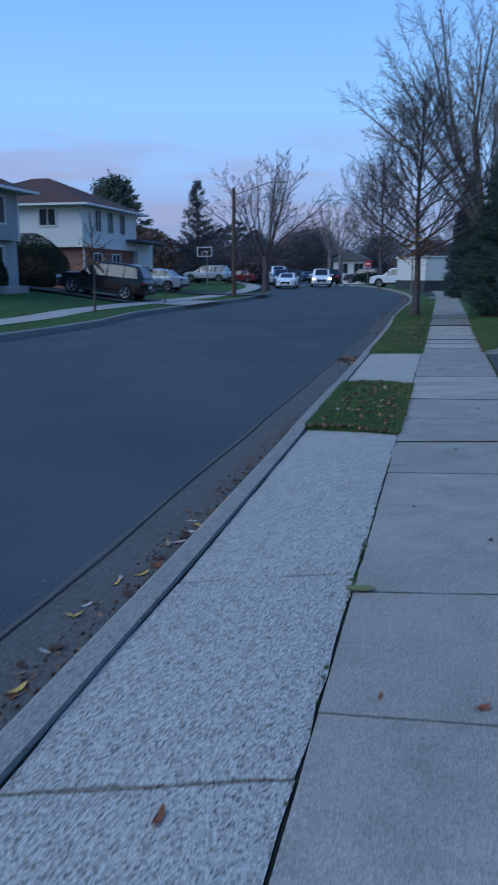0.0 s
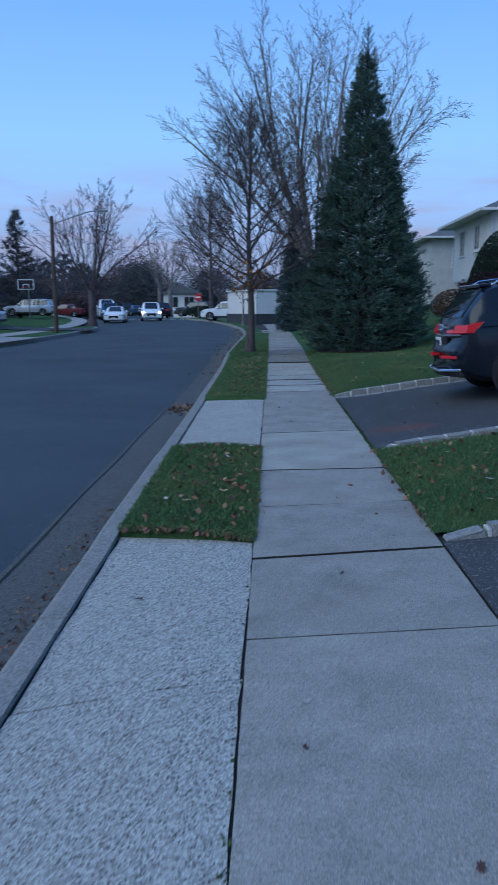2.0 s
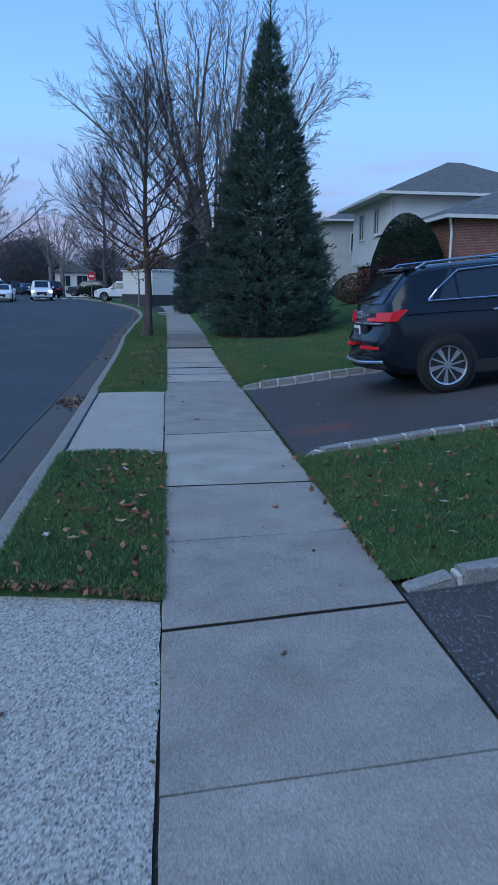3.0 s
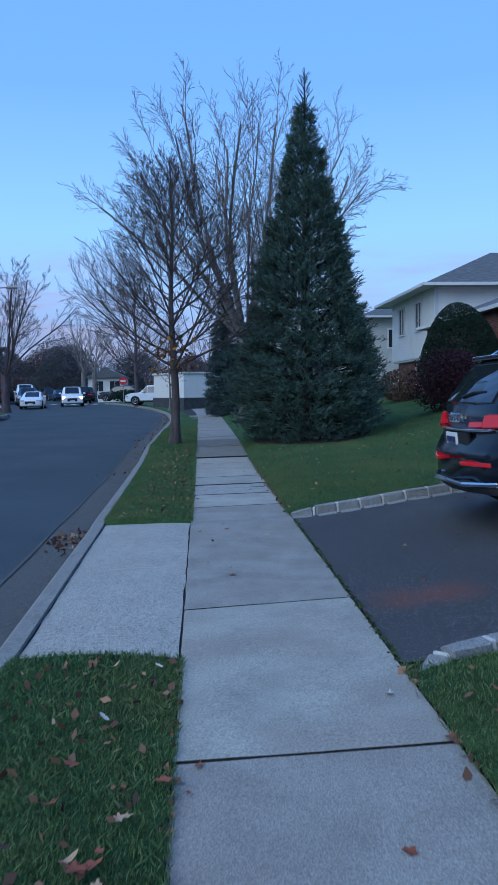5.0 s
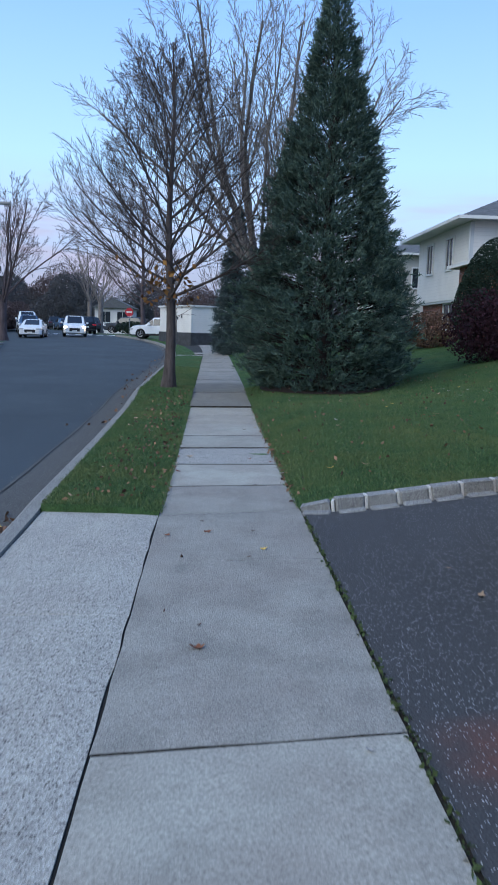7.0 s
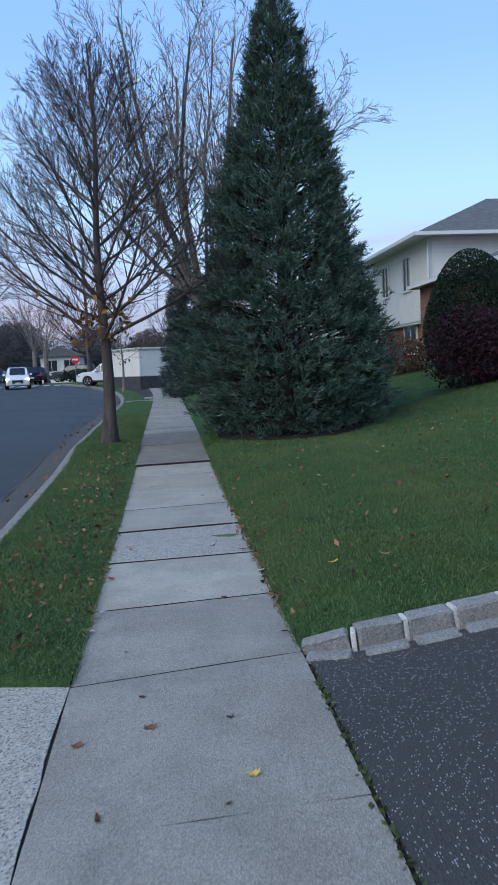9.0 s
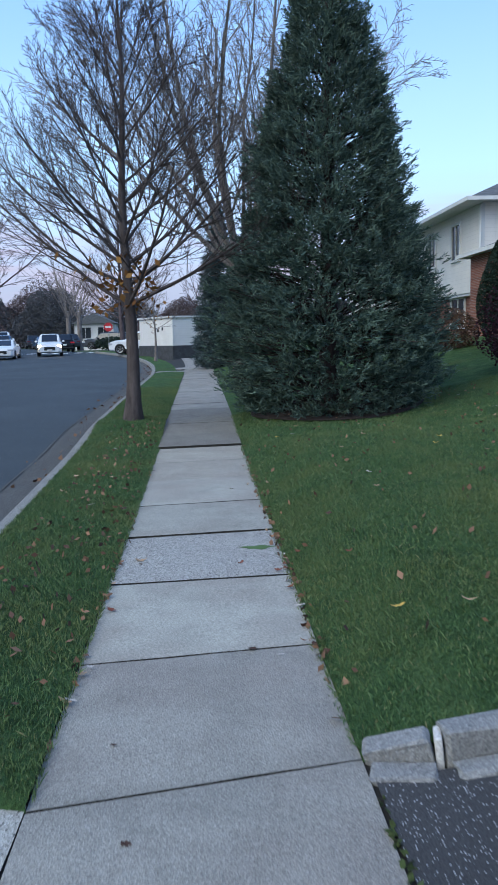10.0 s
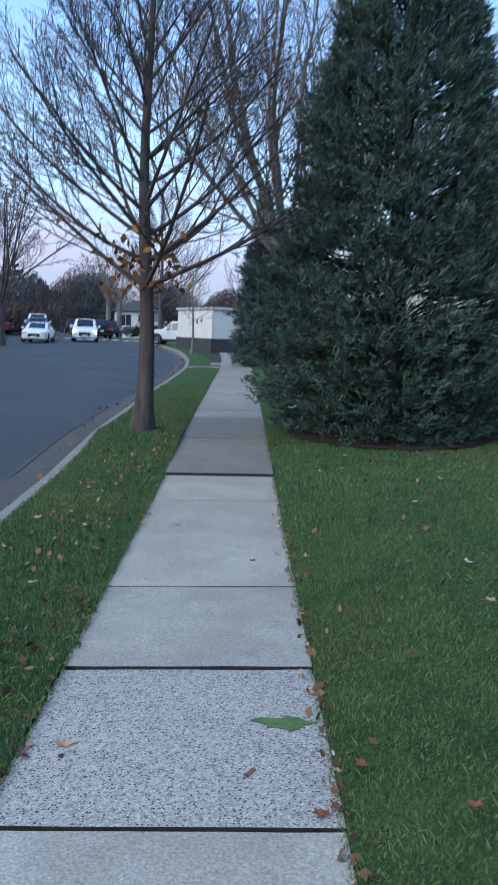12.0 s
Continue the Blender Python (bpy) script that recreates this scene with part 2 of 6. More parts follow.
M["mulch"] = plain("mulch", (0.035, 0.025, 0.02), 0.95, 0, 0.5, 9, 0.8)
M["ground"] = plain("far_ground", (0.05, 0.075, 0.03), 0.95, 0, 0.4, 0.2)
M["conifer"] = foliage("conifer_needles", (0.046, 0.078, 0.068), (0.15, 0.205, 0.155), 0.5, 1.2)
M["blue_spruce"] = foliage("blue_spruce_needles", (0.05, 0.075, 0.078), (0.14, 0.18, 0.18))
M["yew"] = foliage("yew_leaves", (0.018, 0.032, 0.022), (0.034, 0.052, 0.034))
M["burgundy"] = foliage("burgundy_leaves", (0.022, 0.011, 0.015), (0.055, 0.023, 0.032))
M["russet"] = foliage("russet_leaves", (0.075, 0.05, 0.04), (0.165, 0.105, 0.07), 0.7, 0.6)
# distant foliage: air haze is mixed into these two greyed, lifted colours
M["hazed_green"] = foliage("hazed_evergreen", (0.068, 0.072, 0.078), (0.105, 0.104, 0.106), 0.7, 0.5)
M["far_brown"] = foliage("hazed_brown_leaves", (0.085, 0.066, 0.068), (0.125, 0.092, 0.088), 0.8, 0.4)
M["pine"] = foliage("pine_needles", (0.06, 0.078, 0.066), (0.155, 0.18, 0.135), 0.7, 0.5)
M["dry"] = foliage("dry_leaves", (0.10, 0.045, 0.02), (0.32, 0.17, 0.05))
M["bark"] = bark("grey_brown_bark", (0.085, 0.070, 0.066))
M["bark_pale"] = bark("pale_bark", (0.20, 0.175, 0.16))
M["bark_dark"] = bark("dark_bark", (0.045, 0.036, 0.034))
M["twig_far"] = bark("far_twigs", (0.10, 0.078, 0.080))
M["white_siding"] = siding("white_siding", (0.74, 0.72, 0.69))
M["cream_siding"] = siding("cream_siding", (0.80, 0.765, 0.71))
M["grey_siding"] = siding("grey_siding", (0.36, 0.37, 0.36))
M["stucco"] = plain("stucco", (0.46, 0.44, 0.40), 0.9, 0, 0.1, 2, 0.2)
M["trim"] = plain("white_trim", (0.62, 0.62, 0.60), 0.5, 0, 0.06)
M["brick"] = brickwork("brick_wall", (0.24, 0.095, 0.06), (0.16, 0.065, 0.045))
M["roof_grey"] = shingle("grey_shingles", (0.13, 0.135, 0.14))
M["roof_brown"] = shingle("brown_shingles", (0.085, 0.055, 0.05))
M["dark_base"] = plain("dark_plinth", (0.05, 0.052, 0.058), 0.85, 0, 0.3, 4)
M["glass"] = plain("window_glass", (0.03, 0.035, 0.042), 0.08, 0, 0.2)
M["car_glass"] = plain("car_glass", (0.012, 0.014, 0.017), 0.06, 0, 0.1)
M["navy"] = plain("navy_paint", (0.006, 0.009, 0.016), 0.18, 0.0, 0.05)
M["black_paint"] = plain("black_paint", (0.008, 0.008, 0.010), 0.2, 0.0, 0.05)
M["white_paint"] = plain("white_paint", (0.72, 0.73, 0.74), 0.25, 0.0, 0.04)
M["silver_paint"] = plain("silver_paint", (0.48, 0.50, 0.53), 0.28, 0.6, 0.04)
M["grey_paint"] = plain("dark_grey_paint", (0.05, 0.055, 0.065), 0.25, 0.3, 0.04)
M["red_paint"] = plain("red_paint", (0.15, 0.025, 0.025), 0.3, 0.0, 0.05)
M["blue_paint"] = plain("blue_grey_paint", (0.05, 0.09, 0.16), 0.25, 0.2, 0.05)
for key in ("navy", "black_paint", "white_paint", "red_paint", "grey_paint", "silver_paint", "blue_paint"):
    M[key].node_tree.nodes["Principled BSDF"].inputs["Coat Weight"].default_value = 0.15
    M[key].node_tree.nodes["Principled BSDF"].inputs["Specular IOR Level"].default_value = 0.3
M["glass"].node_tree.nodes["Principled BSDF"].inputs["Specular IOR Level"].default_value = 0.12
M["car_glass"].node_tree.nodes["Principled BSDF"].inputs["Specular IOR Level"].default_value = 0.8
M["rubber"] = plain("tyre_rubber", (0.011, 0.011, 0.011), 0.85, 0, 0.2, 30)
M["plastic"] = plain("black_plastic", (0.015, 0.015, 0.016), 0.6, 0, 0.2, 20)
M["chrome"] = plain("chrome", (0.72, 0.73, 0.75), 0.15, 1.0, 0.03)
M["alloy"] = plain("alloy", (0.55, 0.56, 0.58), 0.3, 0.9, 0.05)
M["tail"] = Mat("tail_light", 0.12).color((0.30, 0.01, 0.016)).glow((1.0, 0.03, 0.05), 0.12).m
M["tail_off"] = Mat("rear_reflector", 0.15).color((0.12, 0.008, 0.012)).m
M["head"] = Mat("headlight_lit", 0.2).color((0.9, 0.85, 0.7)).glow((1.0, 0.60, 0.28), 26.0).m
M["head_off"] = Mat("headlight_lens", 0.1, 0.3).color((0.6, 0.62, 0.64)).m
M["plate"] = plain("licence_plate", (0.68, 0.68, 0.66), 0.5, 0, 0.05)
M["ink"] = plain("plate_ink", (0.03, 0.04, 0.10), 0.6)
M["metal"] = plain("galvanised_metal", (0.25, 0.26, 0.27), 0.5, 0.7, 0.1)
M["pole_wood"] = bark("pole_wood", (0.10, 0.075, 0.06), 6)
M["sign_red"] = plain("sign_red", (0.45, 0.03, 0.04), 0.4)
M["paint_line"] = plain("road_paint", (0.62, 0.62, 0.60), 0.8, 0, 0.2, 8)
M["litter"] = foliage("leaf_litter", (0.06, 0.035, 0.028), (0.30, 0.18, 0.11), 0.85)
M["hoop"] = plain("backboard", (0.62, 0.64, 0.66), 0.3)
LEAF = [foliage("leaf_" + n, a, b, 0.75) for n, a, b in (
    ("brown", (0.12, 0.05, 0.03), (0.24, 0.11, 0.06)), ("tan", (0.30, 0.20, 0.12), (0.44, 0.32, 0.21)),
    ("red", (0.14, 0.05, 0.035), (0.25, 0.095, 0.06)), ("yellow", (0.42, 0.28, 0.06), (0.6, 0.43, 0.13)),
    ("grey", (0.33, 0.30, 0.27), (0.5, 0.47, 0.43)), ("dark", (0.05, 0.03, 0.025), (0.10, 0.06, 0.045)))]


# ---- mesh helpers ----
def part(name, bm, material, parent=None, label="", smooth=False):
    """One mesh object from a bmesh, under a thing or a part."""
    me = bpy.data.meshes.new(name)
    bm.to_mesh(me)
    bm.free()
    me.materials.append(material)
    if smooth:
        for p in me.polygons:
            p.use_smooth = True
    ob = new(name, me)
    if parent:
        ob.parent = parent
    if label:
        ob["label"] = label
    return ob


def raw(name, verts, faces, material, parent=None, label="", smooth=False, sides=None):
    me = bpy.data.meshes.new(name)
    me.from_pydata(verts, [], faces)
    me.materials.append(material)
    if sides:
        me.materials.append(M["joint"])
        for i in range(len(me.polygons) - sides, len(me.polygons)):
            me.polygons[i].material_index = 1
    if smooth:
        me.polygons.foreach_set("use_smooth", [True] * len(me.polygons))
    ob = new(name, me)
    if parent:
        ob.parent = parent
    if label:
        ob["label"] = label
    return ob


def thing(name, label, category, at=None, group="", kind=""):
    ob = new(name)
    if at is not None:
        ob.matrix_world = at
    ob.empty_display_size = 0.2
    return tagged(ob, label, category, group, kind)


def box(x0, x1, y0, y1, z0, z1, bevel=0.0, bm=None):
    own = bm is None
    bm = bm or bmesh.new()
    v = [bm.verts.new((x, y, z)) for z in (z0, z1) for y in (y0, y1) for x in (x0, x1)]
    f = [bm.faces.new([v[i] for i in q]) for q in ((0, 2, 3, 1), (4, 5, 7, 6), (0, 1, 5, 4), (2, 6, 7, 3), (0, 4, 6, 2), (1, 3, 7, 5))]
    if bevel:
        edges = {e for q in f for e in q.edges}
        bmesh.ops.bevel(bm, geom=list(edges), offset=bevel, segments=2, affect="EDGES", profile=0.6)
    return bm


def disc(radius, depth, sides=24, axis="Y", radius2=None):
    bm = bmesh.new()
    bmesh.ops.create_cone(bm, cap_ends=True, segments=sides, radius1=radius, radius2=radius if radius2 is None else radius2, depth=depth)
    if axis == "Y":
        bmesh.ops.rotate(bm, verts=bm.verts, matrix=Matrix.Rotation(radians(90), 3, "X"))
    return bm


def prism(poly, y0, y1):
    """Side outline (x, z) pushed out from y0 to y1."""
    bm = bmesh.new()
    a = [bm.verts.new((x, y0, z)) for x, z in poly]
    b = [bm.verts.new((x, y1, z)) for x, z in poly]
    bm.faces.new(a)
    bm.faces.new(b[::-1])
    n = len(poly)
    for i in range(n):
        bm.faces.new((a[i], b[i], b[(i + 1) % n], a[(i + 1) % n]))
    bmesh.ops.recalc_face_normals(bm, faces=bm.faces)
    return bm


def tube(points, radius, sides=8):
    """A round pipe along points."""
    verts, faces = [], []
    pts = [Vector(p) for p in points]
    for i, p in enumerate(pts):
        d = (pts[min(i + 1, len(pts) - 1)] - pts[max(i - 1, 0)]).normalized()
        a = d.orthogonal().normalized()
        b = d.cross(a)
        for k_ in range(sides):
            an = 2 * math.pi * k_ / sides
            verts.append(p + radius * (math.cos(an) * a + math.sin(an) * b))
    for i in range(len(pts) - 1):
        for k_ in range(sides):
            n = (k_ + 1) % sides
            faces.append((i * sides + k_, i * sides + n, (i + 1) * sides + n, (i + 1) * sides + k_))
    faces.append(tuple(range(sides))[::-1])
    faces.append(tuple(range((len(pts) - 1) * sides, len(pts) * sides)))
    bm = bmesh.new()
    bv = [bm.verts.new(v) for v in verts]
    for f in faces:
        bm.faces.new([bv[i] for i in f])
    return bm


# ---- lie of the land ----
HY = [(-60, 0), (18, 0), (22, .04), (25, .17), (30, .22), (42, .30), (60, .5), (75, .7), (100, .95), (150, 1.2), (400, 1.4)]


def gz(y):
    return float(np.interp(y, [p[0] for p in HY], [p[1] for p in HY]))


def drift(y):
    """The kerb slowly leaves the line of the walk."""
    return -0.0115 * max(0.0, min(25.0, y - 1.0))


def bend(y):
    if y < 40:
        return drift(y)
    if y < 90:
        return drift(y) - 0.004 * (y - 40) ** 2
    return drift(y) - 10.0 - 0.4 * (y - 90)


def kerbward(x, y):
    """Stretches the strip between walk and kerb to meet the drifting kerb."""
    return x + drift(y) * max(0.0, min(1.0, (-0.64 - x) / 0.92))


def walk_bend(y):
    return 0.0 if y < 42 else -0.0016 * (min(y, 75) - 42) ** 2 - (0.11 * (y - 75) if y > 75 else 0)


def walk_z(x, y):
    return gz(y) + 0.02 * x


KERB_IN, KERB_OUT, GUT, OPP = -1.58, -1.74, -2.22, -11.55


def road_z(u, y):
    """u: place across the road before its bend."""
    s = (u - KERB_OUT) / (OPP - KERB_OUT)
    return gz(y) - 0.175 + 0.10 * (1 - (2 * s - 1) ** 2)


def opp_x(y):
    return OPP if y < 53 else OPP - 3.2 * min(1, (y - 53) / 7)


def right_z(x, y):
    """Lawns and drives on the near side, climbing from the walk."""
    lawn = float(np.interp(x, [0.6, 0.75, 1.3, 2.2, 3.5, 6, 10, 20, 60], [0, 0.05, 0.24, 0.33, 0.42, 0.75, 1.35, 1.7, 2.0]))
    low = float(np.interp(y, [12, 13.4, 15, 20, 23, 30], [0.6, 0.75, 1.0, 0.95, 0.55, 0.6]))
    rise = lawn * (low if x < 3 else low + (1 - low) * min(1, (x - 3) / 4))
    return gz(y) + rise


def drive_z(x, y):
    return float(np.interp(x, [0.6, 0.7, 1.3, 2.0, 3.2, 7, 10, 20], [0.005, 0.01, 0.08, 0.19, 0.36, 0.76, 1.02, 1.45]))


def left_z(x, y):
    s = x - bend(y)
    return gz(y) + float(np.interp(-s, [11.5, 14.8, 20, 26, 60], [0.0, 0.06, 0.75, 1.2, 1.6])) * float(np.interp(y, [32, 44], [1, 0.45]))


def sheet(name, xs, ys, zf, material, label, category, shift=None, kind="structure", skirt=0.0):
    verts = [((x + (shift(y) if shift else 0)), y, zf(x, y)) for y in ys for x in xs]
    n = len(xs)
    faces = [(j * n + i, j * n + i + 1, (j + 1) * n + i + 1, (j + 1) * n + i) for j in range(len(ys) - 1) for i in range(n - 1)]
    return tagged(raw(name, verts, faces, material, smooth=True), label, category, kind=kind)


def steps(a, b, d):
    n = max(1, round((b - a) / d))
    return [a + (b - a) * i / n for i in range(n + 1)]


YS = steps(-30, 60, 1.5) + steps(62, 150, 4)
sheet("ground", [-2500, -400, -120, -60, -30, -15, 0, 15, 30, 60, 120, 400, 2500], [-2500, -300, -60, -30, 0, 20, 40, 60, 80, 100, 150, 300, 700, 2500],
      lambda x, y: gz(y) - 0.42 if abs(x) < 500 else gz(y) - 1.0, M["ground"], "dull green ground that runs to the horizon", "ground")
ROAD_U = [GUT + 0.01 - (GUT + 0.01 - OPP) * i / 12 for i in range(13)]
verts, faces = [], []
for y in YS:
    for i, u in enumerate(ROAD_U):
        x = u if i < 12 else opp_x(y) + 0.0
        verts.append((x + bend(y), y, road_z(u, y)))
for j in range(len(YS) - 1):
    for i in range(12):
        faces.append((j * 13 + i, (j + 1) * 13 + i, (j + 1) * 13 + i + 1, j * 13 + i + 1))
tagged(raw("road", verts, faces, M["road"], smooth=True), "worn dark grey asphalt residential road", "road", kind="structure")
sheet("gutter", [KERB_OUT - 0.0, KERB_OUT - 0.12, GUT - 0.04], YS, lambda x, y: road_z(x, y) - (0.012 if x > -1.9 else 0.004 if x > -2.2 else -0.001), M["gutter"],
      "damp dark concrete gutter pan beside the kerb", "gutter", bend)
tagged(raw("road_seam", [(GUT + 0.012 * math.sin(y * 1.7) + d + bend(y), y, road_z(GUT, y) + 0.005) for y in steps(-30, 60, 0.5) for d in (-0.007, 0.006)], [(2 * i, 2 * i + 1, 2 * i + 3, 2 * i + 2) for i in range(180)], M["joint"]), "dark cracked seam between asphalt and gutter", "crack", kind="structure")
sheet("lawn_left", [-60, -40, -26, -22, -18, -14.75], YS, left_z, M["lawn"], "green front lawns across the road", "lawn", bend)
sheet("sidewalk_left", [-14.75, -13.35], YS, lambda x, y: left_z(x, y) + 0.03, M["far_concrete"], "pale concrete sidewalk across the road", "sidewalk", bend)
sheet("verge_left", [-13.4, -12.5, OPP - 0.15], steps(-30, 55, 3), lambda x, y: left_z(x, y) + 0.012, M["lawn"], "strip of grass between far kerb and sidewalk", "grass verge", bend)
sheet("driveway_left", [-24, -20, -17, -14.75], steps(31.8, 36.2, 0.55), lambda x, y: left_z(x, y) + 0.045, M["drive"], "dark asphalt driveway across the road", "driveway")
sheet("driveway_apron_left", [-13.4, -12.5, OPP - 0.1], steps(31.4, 36.6, 1.3), lambda x, y: left_z(x, y) + 0.04, M["far_concrete"], "pale concrete apron crossing the far verge", "driveway apron")
sheet("driveway_left_far", [-36, -24, -16, OPP - 0.1], steps(46.0, 50.0, 2), lambda x, y: left_z(x, y) + 0.045, M["drive"], "dark driveway across the road", "driveway")

# ---- near side: aprons, walk, verge, drives ----
AP_A, AP_B = (-9.0, 4.72), (8.24, 13.36)


def kerb_top(y):
    """Full height beside grass, dropped beside the aprons."""
    def ramp(a, b):
        return max(0.0, min(1.0, (y - a) / (b - a)))
    drop = max(1 - ramp(4.45, 4.95), ramp(7.9, 8.4) * (1 - ramp(13.2, 13.7)), ramp(43.4, 43.8) * (1 - ramp(47.8, 48.2)))
    return walk_z(KERB_OUT, y) + 0.005 - 0.02 * drop


def kerb_run(name, y0, y1, inner, outer, topf, foot, label, shift):
    """Stones laid end to end, each with a rounded upper edge."""
    holder = thing(name, label, "kerb", kind="structure")
    cuts, y = [], y0
    while y < y1 - 0.5:
        cuts.append(y)
        y += 3.05
    cuts.append(y1)
    for a, b in zip(cuts, cuts[1:]):
        ring = []
        ys = steps(a + 0.006, b - 0.006, 0.25 if a < 30 else 1.0)
        verts = []
        for yy in ys:
            t, s = topf(yy), shift(yy)
            sg = 1 if outer < inner else -1
            prof = [(outer - 0.012 * sg, foot(yy)), (outer, t - 0.045), (outer + 0.012 * sg, t - 0.015), (outer + 0.04 * sg, t), (inner, t + 0.003), (inner, t - 0.3)]
            verts += [(px + s, yy, pz) for px, pz in prof]
        n = 6
        faces = [(j * n + i, j * n + (i + 1) % n, (j + 1) * n + (i + 1) % n, (j + 1) * n + i) for j in range(len(ys) - 1) for i in range(n)]
        faces += [tuple(range(n))[::-1], tuple(range((len(ys) - 1) * n, len(ys) * n))]
        raw("kerb_stone", verts, faces, M["kerb"], holder)


kerb_run("kerb", -12, 84, KERB_IN, KERB_OUT, kerb_top, lambda y: road_z(KERB_OUT, y) - 0.1, "weathered grey concrete kerb, dropped at the driveways", bend)
kerb_run("kerb_left", -12, 53, OPP - 0.15, OPP, lambda y: left_z(OPP, y) + 0.03, lambda y: road_z(OPP, y) - 0.1, "grey concrete kerb on the far side of the road", bend)

# bed of soil under joints and slabs
sheet("walk_bed", [-1.70, -1.05, -0.75, -0.6, 0.70], steps(-12, 60, 1.5), lambda x, y: walk_z(x, y) - (0.02 if x > -1 else 0.05), M["joint"], "dark soil showing in the paving joints", "soil", walk_bend)


def slab_mesh(x0, x1, y0, y1, zf, thick=0.09, skew=0.0, rough=0.0, seed=0, skew_end=None, dips=(0.006, 0.006)):
    """A cast slab with worn, slightly ragged edges."""
    rnd = random.Random(seed)
    nx, ny = 6, max(4, int((y1 - y0) / 0.2))
    verts, faces = [], []
    for j in range(ny + 1):
        for i in range(nx + 1):
            u, v = i / nx, j / ny
            x, y = x0 + (x1 - x0) * u, y0 + (y1 - y0) * v + (skew + ((skew if skew_end is None else skew_end) - skew) * v) * (u - 0.5)
            e = 0
            if i in (0, nx):
                x += rnd.uniform(-rough, rough)
                e = 1
            if j in (0, ny):
                y += rnd.uniform(-rough, rough)
                e = 1
            verts.append((x, y, zf(x, y) - (dips[0] if j == 0 else dips[1] if j == ny else 0.006 if e else 0)))
    n = nx + 1
    for j in range(ny):
        for i in range(nx):
            faces.append((j * n + i, j * n + i + 1, (j + 1) * n + i + 1, (j + 1) * n + i))
    rim = [i for i in range(n)] + [j * n + nx for j in range(1, ny + 1)] + [ny * n + i for i in range(nx - 1, -1, -1)] + [j * n for j in range(ny - 1, 0, -1)]
    base = len(verts)
    verts += [(verts[i][0], verts[i][1], verts[i][2] - thick) for i in rim]
    m = len(rim)
    faces += [(rim[i], base + i, base + (i + 1) % m, rim[(i + 1) % m]) for i in range(m)]
    return verts, faces


sidewalk = thing("sidewalk", "concrete sidewalk of square slabs, some worn, some patched", "sidewalk", kind="structure")
# joints of the walk: at its left edge, at its right edge, half the gap
JOINTS = [(-8.4, -8.35, 0.003), (-7.2, -7.1, 0.003), (-5.9, -5.8, 0.008), (-4.5, -4.42, 0.003), (-3.2, -3.1, 0.010), (-1.95, -1.87, 0.003), (-0.70, -0.60, 0.0012), (0.45, 0.64, 0.009),
          (1.10, 1.31, 0.0028), (2.92, 3.06, 0.001), (4.16, 4.37, 0.009), (5.50, 5.65, 0.003), (6.95, 6.99, 0.007), (8.15, 8.21, 0.003), (9.32, 9.46, 0.006), (11.80, 11.87, 0.001), (13.18, 13.37, 0.010),
          (14.44, 14.53, 0.0035), (15.77, 15.78, 0.009), (17.03, 17.07, 0.005), (18.30, 18.35, 0.004), (19.63, 19.68, 0.003), (20.87, 20.90, 0.0009), (22.16, 22.16, 0.011)]
while JOINTS[-1][0] < 60:
    JOINTS.append((JOINTS[-1][0] + 1.24, JOINTS[-1][1] + 1.24, 0.003))
for idx, ((a0, a1, g0), (b0, b1, g1)) in enumerate(zip(JOINTS, JOINTS[1:])):
    a, b = (a0 + a1) / 2, (b0 + b1) / 2
    lift = {(15.77): 0.006, (22.16): 0.03, (17.03): 0.014, (4.16): 0.008, (6.95): 0.006}.get(a0, 0.004 * math.sin(idx * 2.3))
    sh = walk_bend((a + b) / 2)
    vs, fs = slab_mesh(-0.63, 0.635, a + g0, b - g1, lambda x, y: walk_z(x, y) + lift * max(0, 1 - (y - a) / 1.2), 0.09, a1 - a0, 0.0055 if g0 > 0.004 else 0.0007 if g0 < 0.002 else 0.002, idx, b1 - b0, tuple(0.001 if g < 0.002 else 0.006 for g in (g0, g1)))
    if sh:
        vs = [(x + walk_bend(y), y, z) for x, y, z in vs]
    # slabs from 22 to 26 m carry the spruce's shade in their colour
    mat = M["slab_rough"] if a0 == 15.77 else M["slab_tan"] if a0 in (19.63, 20.87) else M["slab_shaded"] if 22 < a0 < 26 else M["slab_new"] if a0 in (6.95, 8.15, 14.44, 17.03, 18.30) else M["slab"]
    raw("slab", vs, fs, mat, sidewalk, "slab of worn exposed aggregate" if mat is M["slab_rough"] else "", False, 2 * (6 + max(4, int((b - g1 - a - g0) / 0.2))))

apron_near = thing("driveway_apron", "driveway apron of pebbly exposed-aggregate concrete", "driveway apron", kind="structure")
for idx, (a, b) in enumerate(((-9, -5.2), (-5.2, -3.1), (-3.1, -1.2), (-1.2, 0.58), (0.58, 2.42), (2.42, 4.72))):
    gap = 0.004 if b == 2.42 or a == 2.42 else 0.012
    vs, fs = slab_mesh(-1.565, -0.642, a + gap, b - (0.004 if b == 2.42 else gap), lambda x, y: walk_z(x, y) - 0.03 * max(0, (-0.9 - x) / 0.65) - 0.004, 0.09, 0.24, 0.009, 100 + idx, -0.28 if b == 4.72 else 0.24)
    raw("slab", [(kerbward(x, y), y, z) for x, y, z in vs], fs, M["apron"], apron_near, "", False, 20)
apron_far = thing("driveway_apron", "pale concrete driveway apron crossed by the gutter", "driveway apron", kind="structure")
